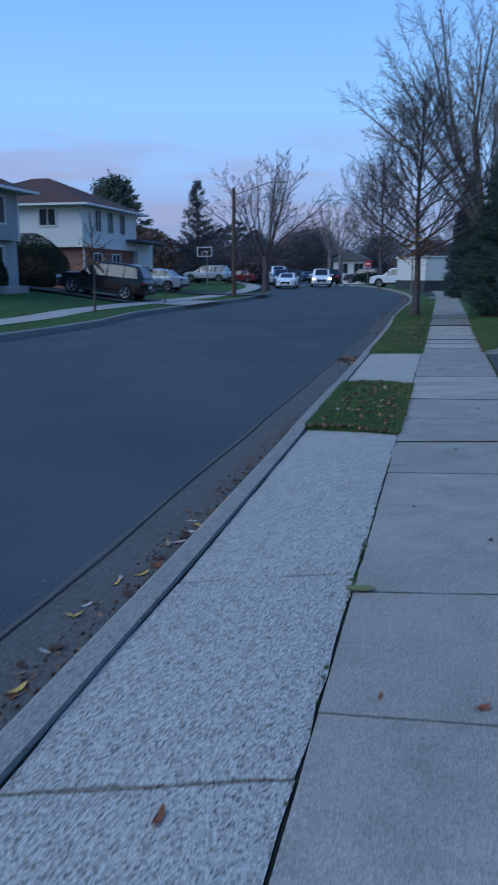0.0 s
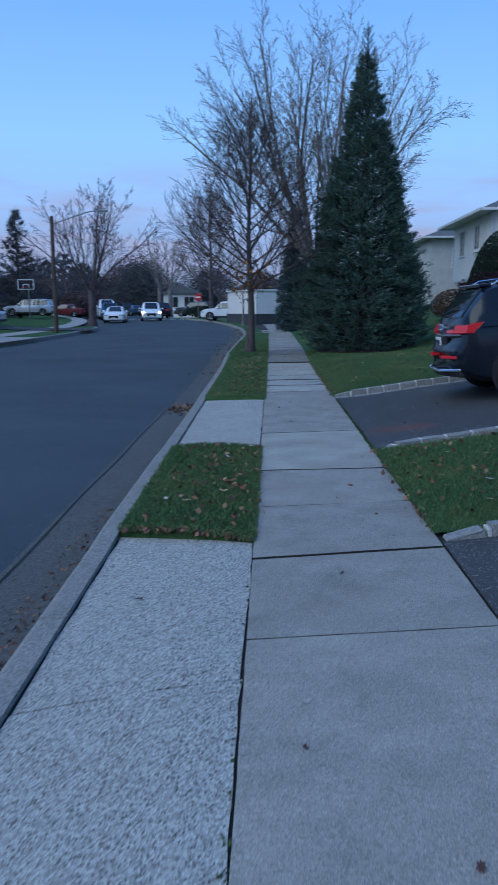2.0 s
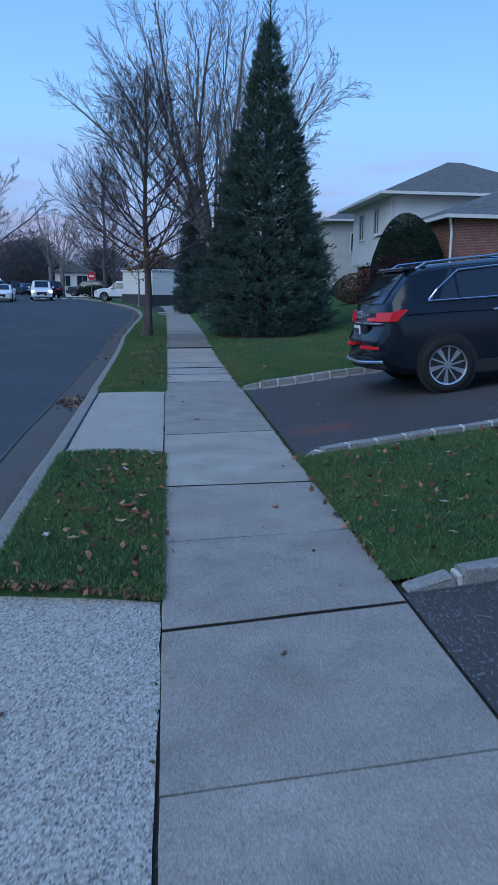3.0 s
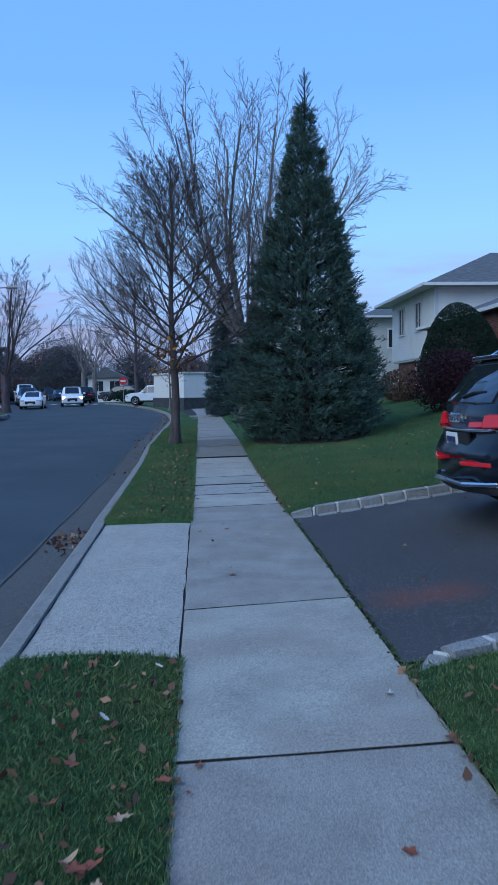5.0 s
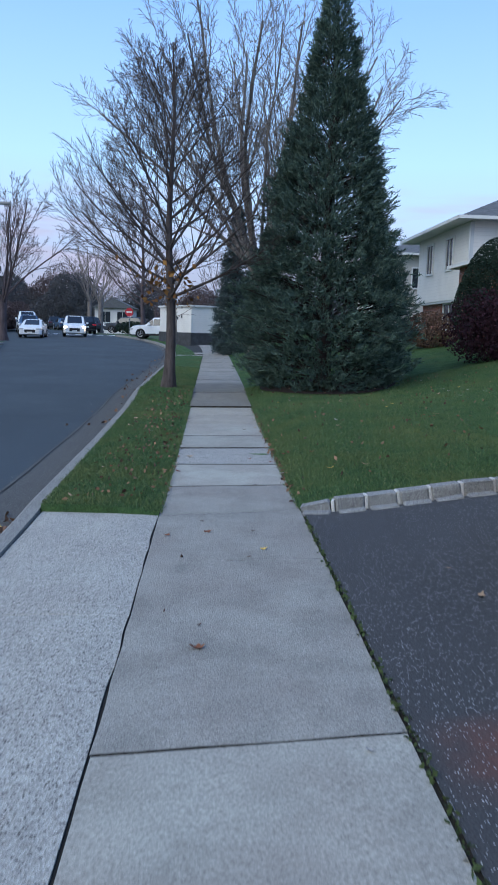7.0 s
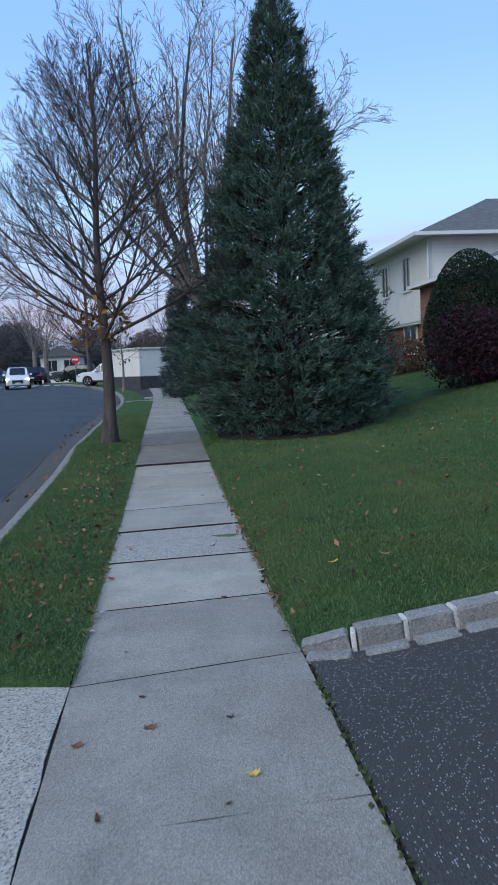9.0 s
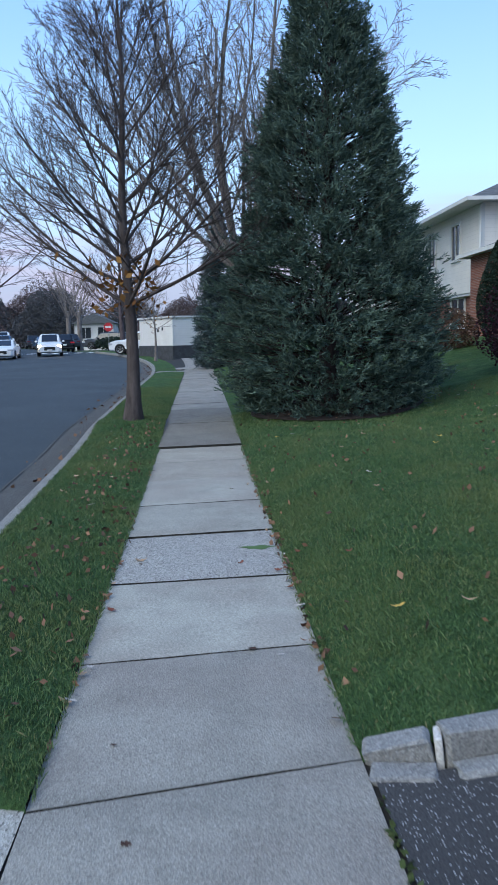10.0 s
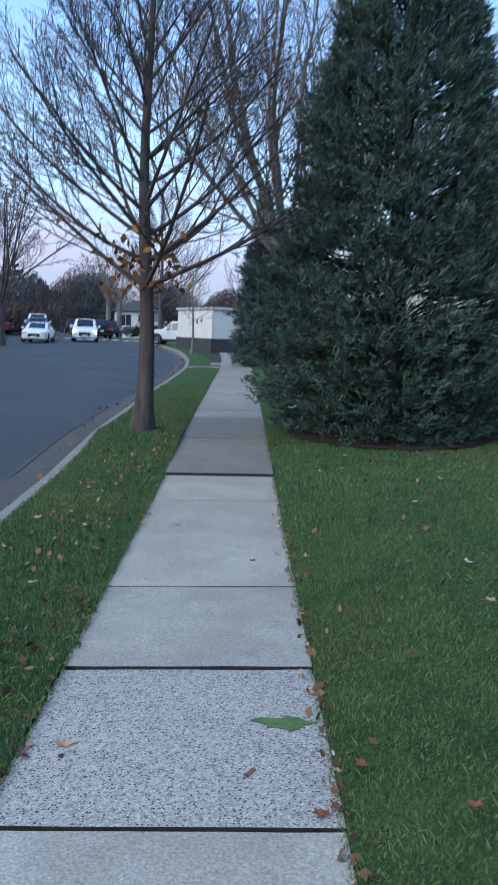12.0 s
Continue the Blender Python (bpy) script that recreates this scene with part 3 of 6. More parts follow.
for idx, (a, b) in enumerate(((8.26, 10.85), (10.85, 13.38))):
    vs, fs = slab_mesh(-1.565, -0.642, a + 0.004, b - 0.004, lambda x, y: walk_z(x, y) - 0.03 * max(0, (-0.9 - x) / 0.65) - 0.004, 0.09, -0.12, 0.008, 200 + idx, -0.12 if b < 12 else -0.28)
    raw("slab", [(kerbward(x, y), y, z) for x, y, z in vs], fs, M["apron_pale"], apron_far, "", False, 20)
for y0 in (43.7, 46.6):
    apron_tiny = thing("driveway_apron", "pale concrete strip crossing the far verge", "driveway apron", kind="structure")
    vs, fs = slab_mesh(-1.87, -0.63, y0, y0 + 1.1, lambda x, y: walk_z(x, y) + 0.012, 0.09, 0, 0.008, 210)
    raw("slab", [(x + walk_bend(y), y, z) for x, y, z in vs], fs, M["far_concrete"], apron_tiny)


def verge_z(x, y):
    return walk_z(x, y) + 0.012 + 0.03 * math.sin(math.pi * min(1, max(0, (x + 1.58) / 0.95))) + 0.10 * math.exp(-((x + 1.13) ** 2 + (y - 24.5) ** 2) / 0.5)


def plot_edge(x):
    return 4.66 - 0.31 * (x + 1.1), 8.31 - 0.13 * (x + 1.1)


PX, PV = steps(-1.578, -0.632, 0.1), [0, 0.004] + steps(0.04, 0.96, 0.04) + [0.996, 1]
vs = [(x, y, verge_z(x, y) - (0.07 if v in (0, 1) else 0)) for v in PV for x in PX for y in (plot_edge(x)[0] + (plot_edge(x)[1] - plot_edge(x)[0]) * v,)]
fs = [(j * len(PX) + i, j * len(PX) + i + 1, (j + 1) * len(PX) + i + 1, (j + 1) * len(PX) + i) for j in range(len(PV) - 1) for i in range(len(PX) - 1)]
tagged(raw("verge", [(kerbward(x, y), y, z) for x, y, z in vs], fs, M["lawn"], smooth=True), "small grass plot between kerb and sidewalk", "grass verge", kind="structure")
VV = [0, 0.0005] + steps(0.008, 1, 0.008)
vs = [(x, y, verge_z(x, y) - (0.07 if v == 0 else 0)) for v in VV for x in PX for y in (13.32 - 0.30 * (x + 1.1) + (43.6 - 13.32 + 0.30 * (x + 1.1)) * v,)]
fs = [(j * len(PX) + i, j * len(PX) + i + 1, (j + 1) * len(PX) + i + 1, (j + 1) * len(PX) + i) for j in range(len(VV) - 1) for i in range(len(PX) - 1)]
tagged(raw("verge_long", [(kerbward(x, y), y, z) for x, y, z in vs], fs, M["lawn"], smooth=True), "long strip of grass with fallen leaves beside the kerb", "grass verge", kind="structure")
sheet("verge_far", steps(-1.575, -0.64, 0.2), steps(44.9, 84, 2), lambda x, y: walk_z(x, y) + 0.004, M["lawn"], "grass verge further down the street", "grass verge", bend)

sheet("driveway_near", [0.655, 0.75, 1.3, 2, 3.2, 7, 20], steps(-12, 4.50, 0.75), lambda x, y: drive_z(x, y) - 0.002, M["drive"], "black asphalt driveway with pale stone chips", "driveway")
sheet("driveway", [0.655, 0.75, 1.3, 2, 3.2, 5, 7, 10, 20], steps(8.0, 13.22, 0.75), drive_z, M["drive"], "black asphalt driveway with pale chips and a rusty patch", "driveway")


def small_lawn_z(x, y):
    e = min(1, max(0, min(y - 4.62, 7.92 - y) / 0.5), max(0, (x - 0.64) / 0.3))
    return drive_z(x, y) + 0.02 + 0.07 * e


XL = steps(0.635, 2.5, 0.15) + steps(2.8, 8, 0.5) + [12, 20]
sheet("lawn_small", XL, steps(4.64, 7.92, 0.15), small_lawn_z, M["lawn"], "patch of lawn between two driveways", "lawn")
XW = steps(0.635, 3.0, 0.15) + steps(3.3, 10, 0.6) + [14, 20, 35, 60]


def lawn_z(x, y):
    t = right_z(x, y)
    if y < 14.4:
        t = min(t, max(drive_z(x, y) + 0.11, t - (14.4 - y) * 0.3))
    return t


sheet("lawn", XW, steps(13.34, 26, 0.3) + steps(27, 84, 2.5), lawn_z, M["lawn"], "sloping green front lawn scattered with leaves", "lawn", lambda y: walk_bend(y) * 1.0)
vs = [(2.55 + 1.6 * r * math.cos(a), 24.8 + 1.75 * r * math.sin(a), lawn_z(2.55 + 1.6 * r * math.cos(a), 24.8 + 1.75 * r * math.sin(a)) + 0.03)
      for r in (0.05, 0.4, 0.75, 1.0) for a in [2 * math.pi * q / 36 for q in range(36)]]
fs = [(r * 36 + q, r * 36 + (q + 1) % 36, (r + 1) * 36 + (q + 1) % 36, (r + 1) * 36 + q) for r in range(3) for q in range(36)]
tagged(raw("mulch_bed", vs, fs, M["mulch"], smooth=True), "dark bed of mulch and needles under the conifer", "mulch bed", kind="structure")


# stone edging: granite blocks with pale mortar between
def block_mesh(seed, l, w, h):
    rnd = random.Random(seed)
    bm = box(-l / 2, l / 2, -w / 2, w / 2, -0.06, h, 0.018)
    for v in bm.verts:
        v.co += Vector((rnd.uniform(-1, 1), rnd.uniform(-1, 1), rnd.uniform(-1, 1))) * 0.007
    me = bpy.data.meshes.new("block")
    bm.to_mesh(me)
    bm.free()
    me.materials.append(M["granite"])
    return me


BLOCKS = [block_mesh(i, 0.265, 0.13, 0.11) for i in range(5)]
FLAT = [block_mesh(10 + i, 0.25, 0.12, 0.012) for i in range(3)]
bm = box(-0.016, 0.016, -0.055, 0.055, -0.05, 0.112, 0.012)
MORTAR = bpy.data.meshes.new("mortar_joint")
bm.to_mesh(MORTAR)
bm.free()
MORTAR.materials.append(M["mortar"])


def edging(label, pts, zf, flat=None):
    """Blocks along a line of places; the first one is sunk like a ramp."""
    holder = thing("block_edging", label, "stone edging", group="granite edging rows", kind="structure")
    P = [Vector((x, y, 0)) for x, y in pts]
    seg = [(P[i + 1] - P[i]).length for i in range(len(P) - 1)]
    total, d, i = sum(seg), 0.14, 0
    while d < total:
        q, s = d, 0
        while s < len(seg) - 1 and q > seg[s]:
            q -= seg[s]
            s += 1
        u = (P[s + 1] - P[s]).normalized()
        p = P[s] + u * q
        yaw = math.degrees(math.atan2(u.y, u.x))
        tilt = math.degrees(math.atan2(zf(p.x + u.x * 0.13, p.y) - zf(p.x - u.x * 0.13, p.y), 0.26))
        sink = 0.045 if i == 0 else 0.0
        b = new("block", BLOCKS[i % 5])
        b.parent = holder
        b.matrix_basis = pose(p.x, p.y, zf(p.x, p.y) - sink, 0, -tilt - (12 if i == 0 else 0), yaw + (180 if i % 2 else 0) * 0)
        m = new("mortar_joint", MORTAR)
        m.parent = holder
        e = p + u * 0.145
        m.matrix_basis = pose(e.x, e.y, zf(e.x, e.y) - sink * 0.6, 0, -tilt, yaw)
        if flat and i < flat:
            f = new("flat_block", FLAT[i % 3])
            f.parent = holder
            s2 = Vector((u.y, -u.x, 0)) * 0.135
            f.matrix_basis = pose(p.x + s2.x, p.y + s2.y, zf(p.x + s2.x, p.y) + 0.002, 0, -tilt, yaw)
        d += 0.29
        i += 1


edging("row of grey granite blocks with pale mortar edging the lawn", [(0.66, 13.40), (0.95, 13.33), (9.5, 13.33)], drive_z, 12)
edging("curved row of granite blocks edging the small lawn", [(0.70, 7.72), (0.85, 7.92), (1.2, 8.0), (9.5, 8.0)], lambda x, y: drive_z(x, y) - 0.03)
edging("row of granite blocks half sunk beside the driveway", [(0.70, 4.56), (1.3, 4.58), (9.5, 4.62)], lambda x, y: drive_z(x, y) - 0.03)
tagged(raw("brick_edge", *slab_mesh(0.665, 0.76, 5.75, 6.35, lambda x, y: 0.035, 0.05, 0, 0.01, 5), M["brick"]), "worn reddish brick lying at the sidewalk edge", "brick")


# ---- trees ----
def frames_tube(path, radii, sides, verts, faces):
    base = len(verts)
    a = None
    for i, p in enumerate(path):
        d = path[min(i + 1, len(path) - 1)] - path[max(i - 1, 0)]
        if d.length < 1e-6:
            d = Vector((0, 0, 1))
        d.normalize()
        if a is None:
            a = d.orthogonal().normalized()
        else:
            a = (a - d * a.dot(d))
            a = a.normalized() if a.length > 1e-4 else d.orthogonal().normalized()
        b = d.cross(a)
        for q in range(sides):
            an = 2 * math.pi * q / sides
            verts.append(tuple(p + radii[i] * (math.cos(an) * a + math.sin(an) * b)))
    for i in range(len(path) - 1):
        for q in range(sides):
            n = (q + 1) % sides
            faces.append((base + i * sides + q, base + i * sides + n, base + (i + 1) * sides + n, base + (i + 1) * sides + q))


class Branching:
    def __init__(self, seed, min_r, up, wob, budget=60000):
        self.r = random.Random(seed)
        self.v, self.f, self.tips = [], [], []
        self.min_r, self.up, self.wob, self.budget = min_r, up, wob, budget

    def grow(self, p, d, length, r0, level, kids, spread, ratio):
        """One limb and, from it, thinner ones."""
        n = max(4, int(length / 0.3)) if level < 2 else max(3, int(length / 0.22)) if level == 2 else 3
        n = min(n, 14)
        path, radii = [p.copy()], [r0]
        end = max(self.min_r * 0.6, r0 * (0.35 if level else 0.45))
        for i in range(n):
            d = (d + Vector((self.r.gauss(0, self.wob), self.r.gauss(0, self.wob), self.r.gauss(0, self.wob * 0.6) + self.up))).normalized()
            p = p + d * (length / n)
            path.append(p.copy())
            radii.append(r0 + (end - r0) * (i + 1) / n)
        sides = 8 if level == 0 else 5 if level == 1 else 3
        frames_tube(path, radii, sides, self.v, self.f)
        if level >= len(kids) or len(self.v) > self.budget:
            self.tips.append((path[-1], d))
            return
        k = kids[level]
        for c in range(k):
            t = 0.22 + 0.76 * (c + self.r.random()) / k
            i = min(n - 1, int(t * n))
            base = path[i].lerp(path[i + 1], t * n - i) if i + 1 < len(path) else path[-1]
            dd = (path[i + 1] - path[i]).normalized()
            side = dd.orthogonal().normalized()
            side.rotate(Matrix.Rotation(self.r.uniform(0, 6.283), 3, dd))
            an = radians(self.r.uniform(*spread[level]))
            nd = dd * math.cos(an) + side * math.sin(an)
            ln = length * ratio[level] * (1.15 - 0.6 * t) * self.r.uniform(0.75, 1.2)
            self.grow(base, nd, ln, max(self.min_r, radii[i] * self.r.uniform(0.4, 0.6)), level + 1, kids, spread, ratio)


def leaf_cloud(points, size, rnd, verts, faces, per=1, spread=0.0, long=1.6):
    for p in points:
        for _ in range(per):
            c = Vector(p) + Vector((rnd.gauss(0, spread), rnd.gauss(0, spread), rnd.gauss(0, spread)))
            a = Vector((rnd.gauss(0, 1), rnd.gauss(0, 1), rnd.gauss(0, 1))).normalized()
            b = a.orthogonal().normalized()
            b.rotate(Matrix.Rotation(rnd.uniform(0, 6.28), 3, a))
            s = size * rnd.uniform(0.6, 1.3)
            n = len(verts)
            verts += [tuple(c - a * s * long / 2), tuple(c + b * s / 2), tuple(c + a * s * long / 2), tuple(c - b * s / 2)]
            faces.append((n, n + 1, n + 2, n + 3))


def street_tree(x, y, z, height, width, seed, label, clear=2.1, trunk_r=0.15, bark_m="bark", leaves=0, stems=26, lean=(0, 0), min_r=0.006, fine=(7, 6)):
    """Bare tree with a straight leader and ascending limbs in an oval crown."""
    t = thing("street_tree", label, "tree", Matrix.Translation((x, y, z)), "bare street trees")
    b = Branching(seed, min_r, 0.055, 0.05, 330000 if fine[0] > 9 else 60000)
    path = [Vector((lean[0] * h * h / height ** 2 + 0.04 * math.sin(h * 1.3), lean[1] * h * h / height ** 2, h)) for h in [height * 0.93 * i / 22 for i in range(23)]]
    radii = [trunk_r * (1.25 if i == 0 else 1.0) * (1 - 0.93 * (i / 22) ** 0.75) + 0.006 for i in range(23)]
    radii[0], radii[1] = trunk_r * 1.45, trunk_r * 1.05
    tv, tf = [], []
    frames_tube([path[0] - Vector((0, 0, 0.15))] + path, [radii[0] * 1.1] + radii, 10, tv, tf)
    raw("trunk", tv, tf, M[bark_m], t, smooth=True)
    for s in range(stems):
        q = (s + 0.5) / stems
        h = clear + (height * 0.8 - clear) * q ** 1.15
        i = min(21, int(h / (height * 0.93) * 22))
        az = s * 2.4 + b.r.uniform(-0.4, 0.4)
        out = radians(72 - 46 * q + b.r.uniform(-8, 8))
        d = Vector((math.cos(az) * math.sin(out), math.sin(az) * math.sin(out), math.cos(out)))
        ln = (width / 2) * (1.3 - 0.72 * q) * b.r.uniform(0.85, 1.12)
        b.grow(path[i], d, ln, max(0.016, radii[i] * 0.42), 1, (0,) + fine, ((0, 0), (18, 42), (20, 50), (22, 50)), (0, 0.52, 0.48, 0.45))
    raw("crown", b.v, b.f, M[bark_m], t)
    if leaves:
        lv, lf = [], []
        pts = [(b.r.gauss(0, 0.35), b.r.gauss(0, 0.35), clear + b.r.uniform(-0.3, 0.7)) for _ in range(leaves)]
        leaf_cloud(pts, 0.09, b.r, lv, lf)
        raw("dry_leaves", lv, lf, M["dry"], t, "few dry leaves left on the lower limbs")
    return t


def vase_tree(x, y, z, height, width, seed, label, fork=2.6, trunk_r=0.28, bark_m="bark_pale", stems=15, min_r=0.011, kids=(8, 7, 5), out=(8, 40)):
    """Bare tree whose limbs fan out from a low fork."""
    t = thing("bare_tree", label, "tree", Matrix.Translation((x, y, z)), "bare trees")
    tv, tf = [], []
    frames_tube([Vector((0, 0, h)) for h in (-0.2, 0, 0.3, fork * 0.5, fork, fork * 1.15)], [trunk_r * 1.5, trunk_r * 1.4, trunk_r * 1.1, trunk_r, trunk_r * 1.05, trunk_r * 0.7], 10, tv, tf)
    raw("trunk", tv, tf, M[bark_m], t, smooth=True)
    b = Branching(seed, min_r, 0.012, 0.055, 420000 if len(kids) > 2 and kids[0] > 9 else 120000)
    for s in range(stems):
        az = s * 2.4 + b.r.uniform(-0.3, 0.3)
        an = radians(out[0] + (out[1] - out[0]) * ((s + 0.5) / stems) ** 0.8 + b.r.uniform(-4, 4))
        d = Vector((math.cos(az) * math.sin(an), math.sin(az) * math.sin(an), math.cos(an)))
        ln = (height - fork) * (0.80 + 0.15 * b.r.random()) * (1 - 0.12 * an)
        b.grow(Vector((0, 0, fork * b.r.uniform(0.75, 1.05))), d, ln, trunk_r * b.r.uniform(0.2, 0.33), 1, (0,) + kids, ((0, 0), (14, 38), (20, 48), (25, 55)), (0, 0.42, 0.42, 0.4))
    raw("crown", b.v, b.f, M[bark_m], t)
    return t


def conifer(name, x, y, z, height, radius, seed, label, mat, branches, sprigs, droop=0.25, power=0.85, needle=0.16, full=0.1, lead=0.0, blades=5, belly=0.0, spire=0.0):
    """Trunk, boughs and very many needle sprays, thinner towards the top."""
    t = thing(name, label, "conifer tree", Matrix.Translation((x, y, z)))
    rnd = random.Random(seed)
    tv, tf = [], []
    frames_tube([Vector((0, 0, h)) for h in (-0.2, height * 0.3, height * 0.7, height)], [0.022 * height, 0.015 * height, 0.008 * height, 0.008], 8, tv, tf)
    raw("trunk", tv, tf, M["bark_dark"], t, smooth=True)
    bv, bf, nv, nf = [], [], [], []
    for i in range(branches):
        q = ((i + rnd.random()) / branches) ** 1.25
        h = full + (height - lead - full) * q
        r = radius * (1 - q) ** power * rnd.uniform(0.78, 1.06) + 0.16
        if belly:
            r *= 1 - belly * max(0, 0.12 - q) / 0.12
        az = rnd.uniform(0, 6.283)
        up = 0.55 * q - droop * (1 - q)
        d = Vector((math.cos(az), math.sin(az), up)).normalized()
        p0 = Vector((0, 0, h))
        pts = [p0 + d * (r * s) + Vector((0, 0, 0.16 * r * s * s)) for s in (0, 0.35, 0.7, 1.0)]
        if i % 2 == 0 or q > 0.85:
            frames_tube(pts, [0.03, 0.022, 0.014, 0.005], 3, bv, bf)
        m = max(4, int(sprigs * (0.35 + 0.65 * (1 - q))))
        for s in range(m):
            u = 1 - 0.85 * rnd.random() ** 1.35
            side = Vector((-d.y, d.x, 0)) * rnd.gauss(0, 0.11 * r * (0.5 + u * 0.6) + 0.03)
            c = p0 + d * (r * u) + Vector((0, 0, 0.16 * r * u * u + rnd.gauss(0, 0.07))) + side
            ax = (d + side.normalized() * rnd.uniform(-0.9, 0.9) + Vector((0, 0, rnd.uniform(-0.5, 0.55)))).normalized()
            for _ in range(blades):
                a = (ax + Vector((rnd.gauss(0, 0.55), rnd.gauss(0, 0.55), rnd.gauss(0, 0.55)))).normalized()
                w = a.orthogonal().normalized()
                w.rotate(Matrix.Rotation(rnd.uniform(0, 6.28), 3, a))
                l = needle * rnd.uniform(0.7, 1.4)
                k_ = len(nv)
                nv += [tuple(c - w * l * 0.13), tuple(c + a * l * 0.55 + w * l * 0.17), tuple(c + a * l * 1.25), tuple(c + w * l * 0.13 - a * 0.02)]
                nf.append((k_, k_ + 1, k_ + 2, k_ + 3))
    # upright shoots round the leader
    shoots = int(spire * 26)
    for i in range(shoots):
        h = height - spire * (1 - i / max(1, shoots)) - 0.1
        az, out = i * 2.4, 0.22 + 0.42 * (height - h)
        d = Vector((math.cos(az) * 0.62, math.sin(az) * 0.62, 0.78))
        tip = Vector((0, 0, h)) + d * out
        frames_tube([Vector((0, 0, h)), tip], [0.012, 0.004], 3, bv, bf)
        for u in range(9):
            c = Vector((0, 0, h)).lerp(tip, (u + 1) / 9)
            for _ in range(4):
                a = (d + Vector((rnd.gauss(0, 0.7), rnd.gauss(0, 0.7), rnd.gauss(0, 0.5)))).normalized()
                w = a.orthogonal().normalized()
                l = needle * 0.8
                k_ = len(nv)
                nv += [tuple(c - w * l * 0.12), tuple(c + a * l * 0.5 + w * l * 0.15), tuple(c + a * l), tuple(c + w * l * 0.12)]
                nf.append((k_, k_ + 1, k_ + 2, k_ + 3))
    raw("branchwork", bv, bf, M["bark_dark"], t)
    raw("needles", nv, nf, mat, t)
    return t


def garden_conifer(x, y, z, height, profile, seed, label):
    """Full skirt of short boughs, each a fan of upturned shoots; profile: half width by height."""
    t = thing("conifer", label, "conifer tree", Matrix.Translation((x, y, z)))
    rnd = random.Random(seed)
    tv, tf, bv, bf, nv, nf = [], [], [], [], [], []
    frames_tube([Vector((0, 0, q)) for q in (-0.2, height * 0.3, height * 0.7, height)], [0.21, 0.15, 0.07, 0.01], 8, tv, tf)
    raw("trunk", tv, tf, M["bark_dark"], t, smooth=True)

    def shoot(c, d, l, n):
        """A twig end set round with short flat sprays."""
        for q in range(n):
            a = (d + Vector((rnd.gauss(0, 0.5), rnd.gauss(0, 0.5), rnd.gauss(0, 0.5)))).normalized()
            p = c + d * (l * q / n)
            w = a.orthogonal().normalized()
            w.rotate(Matrix.Rotation(rnd.uniform(0, 6.28), 3, a))
            e = l * rnd.uniform(0.45, 0.75)
            k_ = len(nv)
            nv.extend((tuple(p - w * e * 0.10), tuple(p + a * e * 0.5 + w * e * 0.24), tuple(p + a * e), tuple(p + w * e * 0.14 - a * 0.01)))
            nf.append((k_, k_ + 1, k_ + 2, k_ + 3))

    hs, rs = [p[0] for p in profile], [p[1] for p in profile]
    lumps = [(rnd.uniform(0.2, height), rnd.uniform(0, 6.283), rnd.uniform(-0.12, 0.09)) for _ in range(60)]
    made = 0
    while made < 2100:
        h, az = rnd.uniform(0.05, height - 0.75), rnd.uniform(0, 6.283)
        full = float(np.interp(h, hs, rs))
        if rnd.random() > 0.10 + full / 2.4:
            continue
        made += 1
        r = full + sum(s_ * math.exp(-((h - lh) / 0.5) ** 2 - (math.remainder(az - la, 6.283) / 0.45) ** 2) for lh, la, s_ in lumps)
        r *= rnd.uniform(0.84, 1.0) if rnd.random() < 0.85 else rnd.uniform(1.0, 1.14)
        up = 0.10 + 0.75 * (h / height) ** 1.4 + rnd.gauss(0, 0.10)
        d = Vector((math.cos(az), math.sin(az), up)).normalized()
        root = Vector((math.cos(az) * r * 0.25, math.sin(az) * r * 0.25, max(0.05, h - up * r * 0.75)))
        tip = Vector((math.cos(az) * r, math.sin(az) * r, h))
        if made % 3 == 0:
            frames_tube([root, root.lerp(tip, 0.6), tip], [0.024, 0.014, 0.004], 3, bv, bf)
        side = Vector((-math.sin(az), math.cos(az), 0))
        for q in range(int(8 + 8 * min(1, full))):
            u = rnd.random() ** 0.7
            sp = rnd.uniform(-1, 1)
            c = root.lerp(tip, 0.45 + 0.55 * u) + side * (sp * 0.24 * (1.15 - u)) + Vector((0, 0, rnd.gauss(0, 0.05) - 0.05 * abs(sp)))
            dd = (d * 0.8 + side * sp * 0.75 + Vector((0, 0, rnd.uniform(0.05, 0.65)))).normalized()
            shoot(c, dd, rnd.uniform(0.10, 0.17), 7)
    # open leader with whorls of bare-looking upright shoots
    frames_tube([Vector((0, 0, height - 1.0)), Vector((0.01, 0, height + 0.28))], [0.022, 0.006], 5, bv, bf)
    for q in range(30):
        h = height - 1.1 + 1.15 * q / 30
        az, ln = q * 2.4, 0.16 + 0.30 * (height + 0.15 - h)
        d = Vector((math.cos(az) * 0.6, math.sin(az) * 0.6, 0.8))
        frames_tube([Vector((0, 0, h)), Vector((0, 0, h)) + d * ln], [0.011, 0.005], 3, bv, bf)
        for u in range(4):
            shoot(Vector((0, 0, h)) + d * (ln * u / 4), d, 0.10, 5)
    raw("branchwork", bv, bf, M["bark_dark"], t)
    raw("needles", nv, nf, M["conifer"], t)
    return t


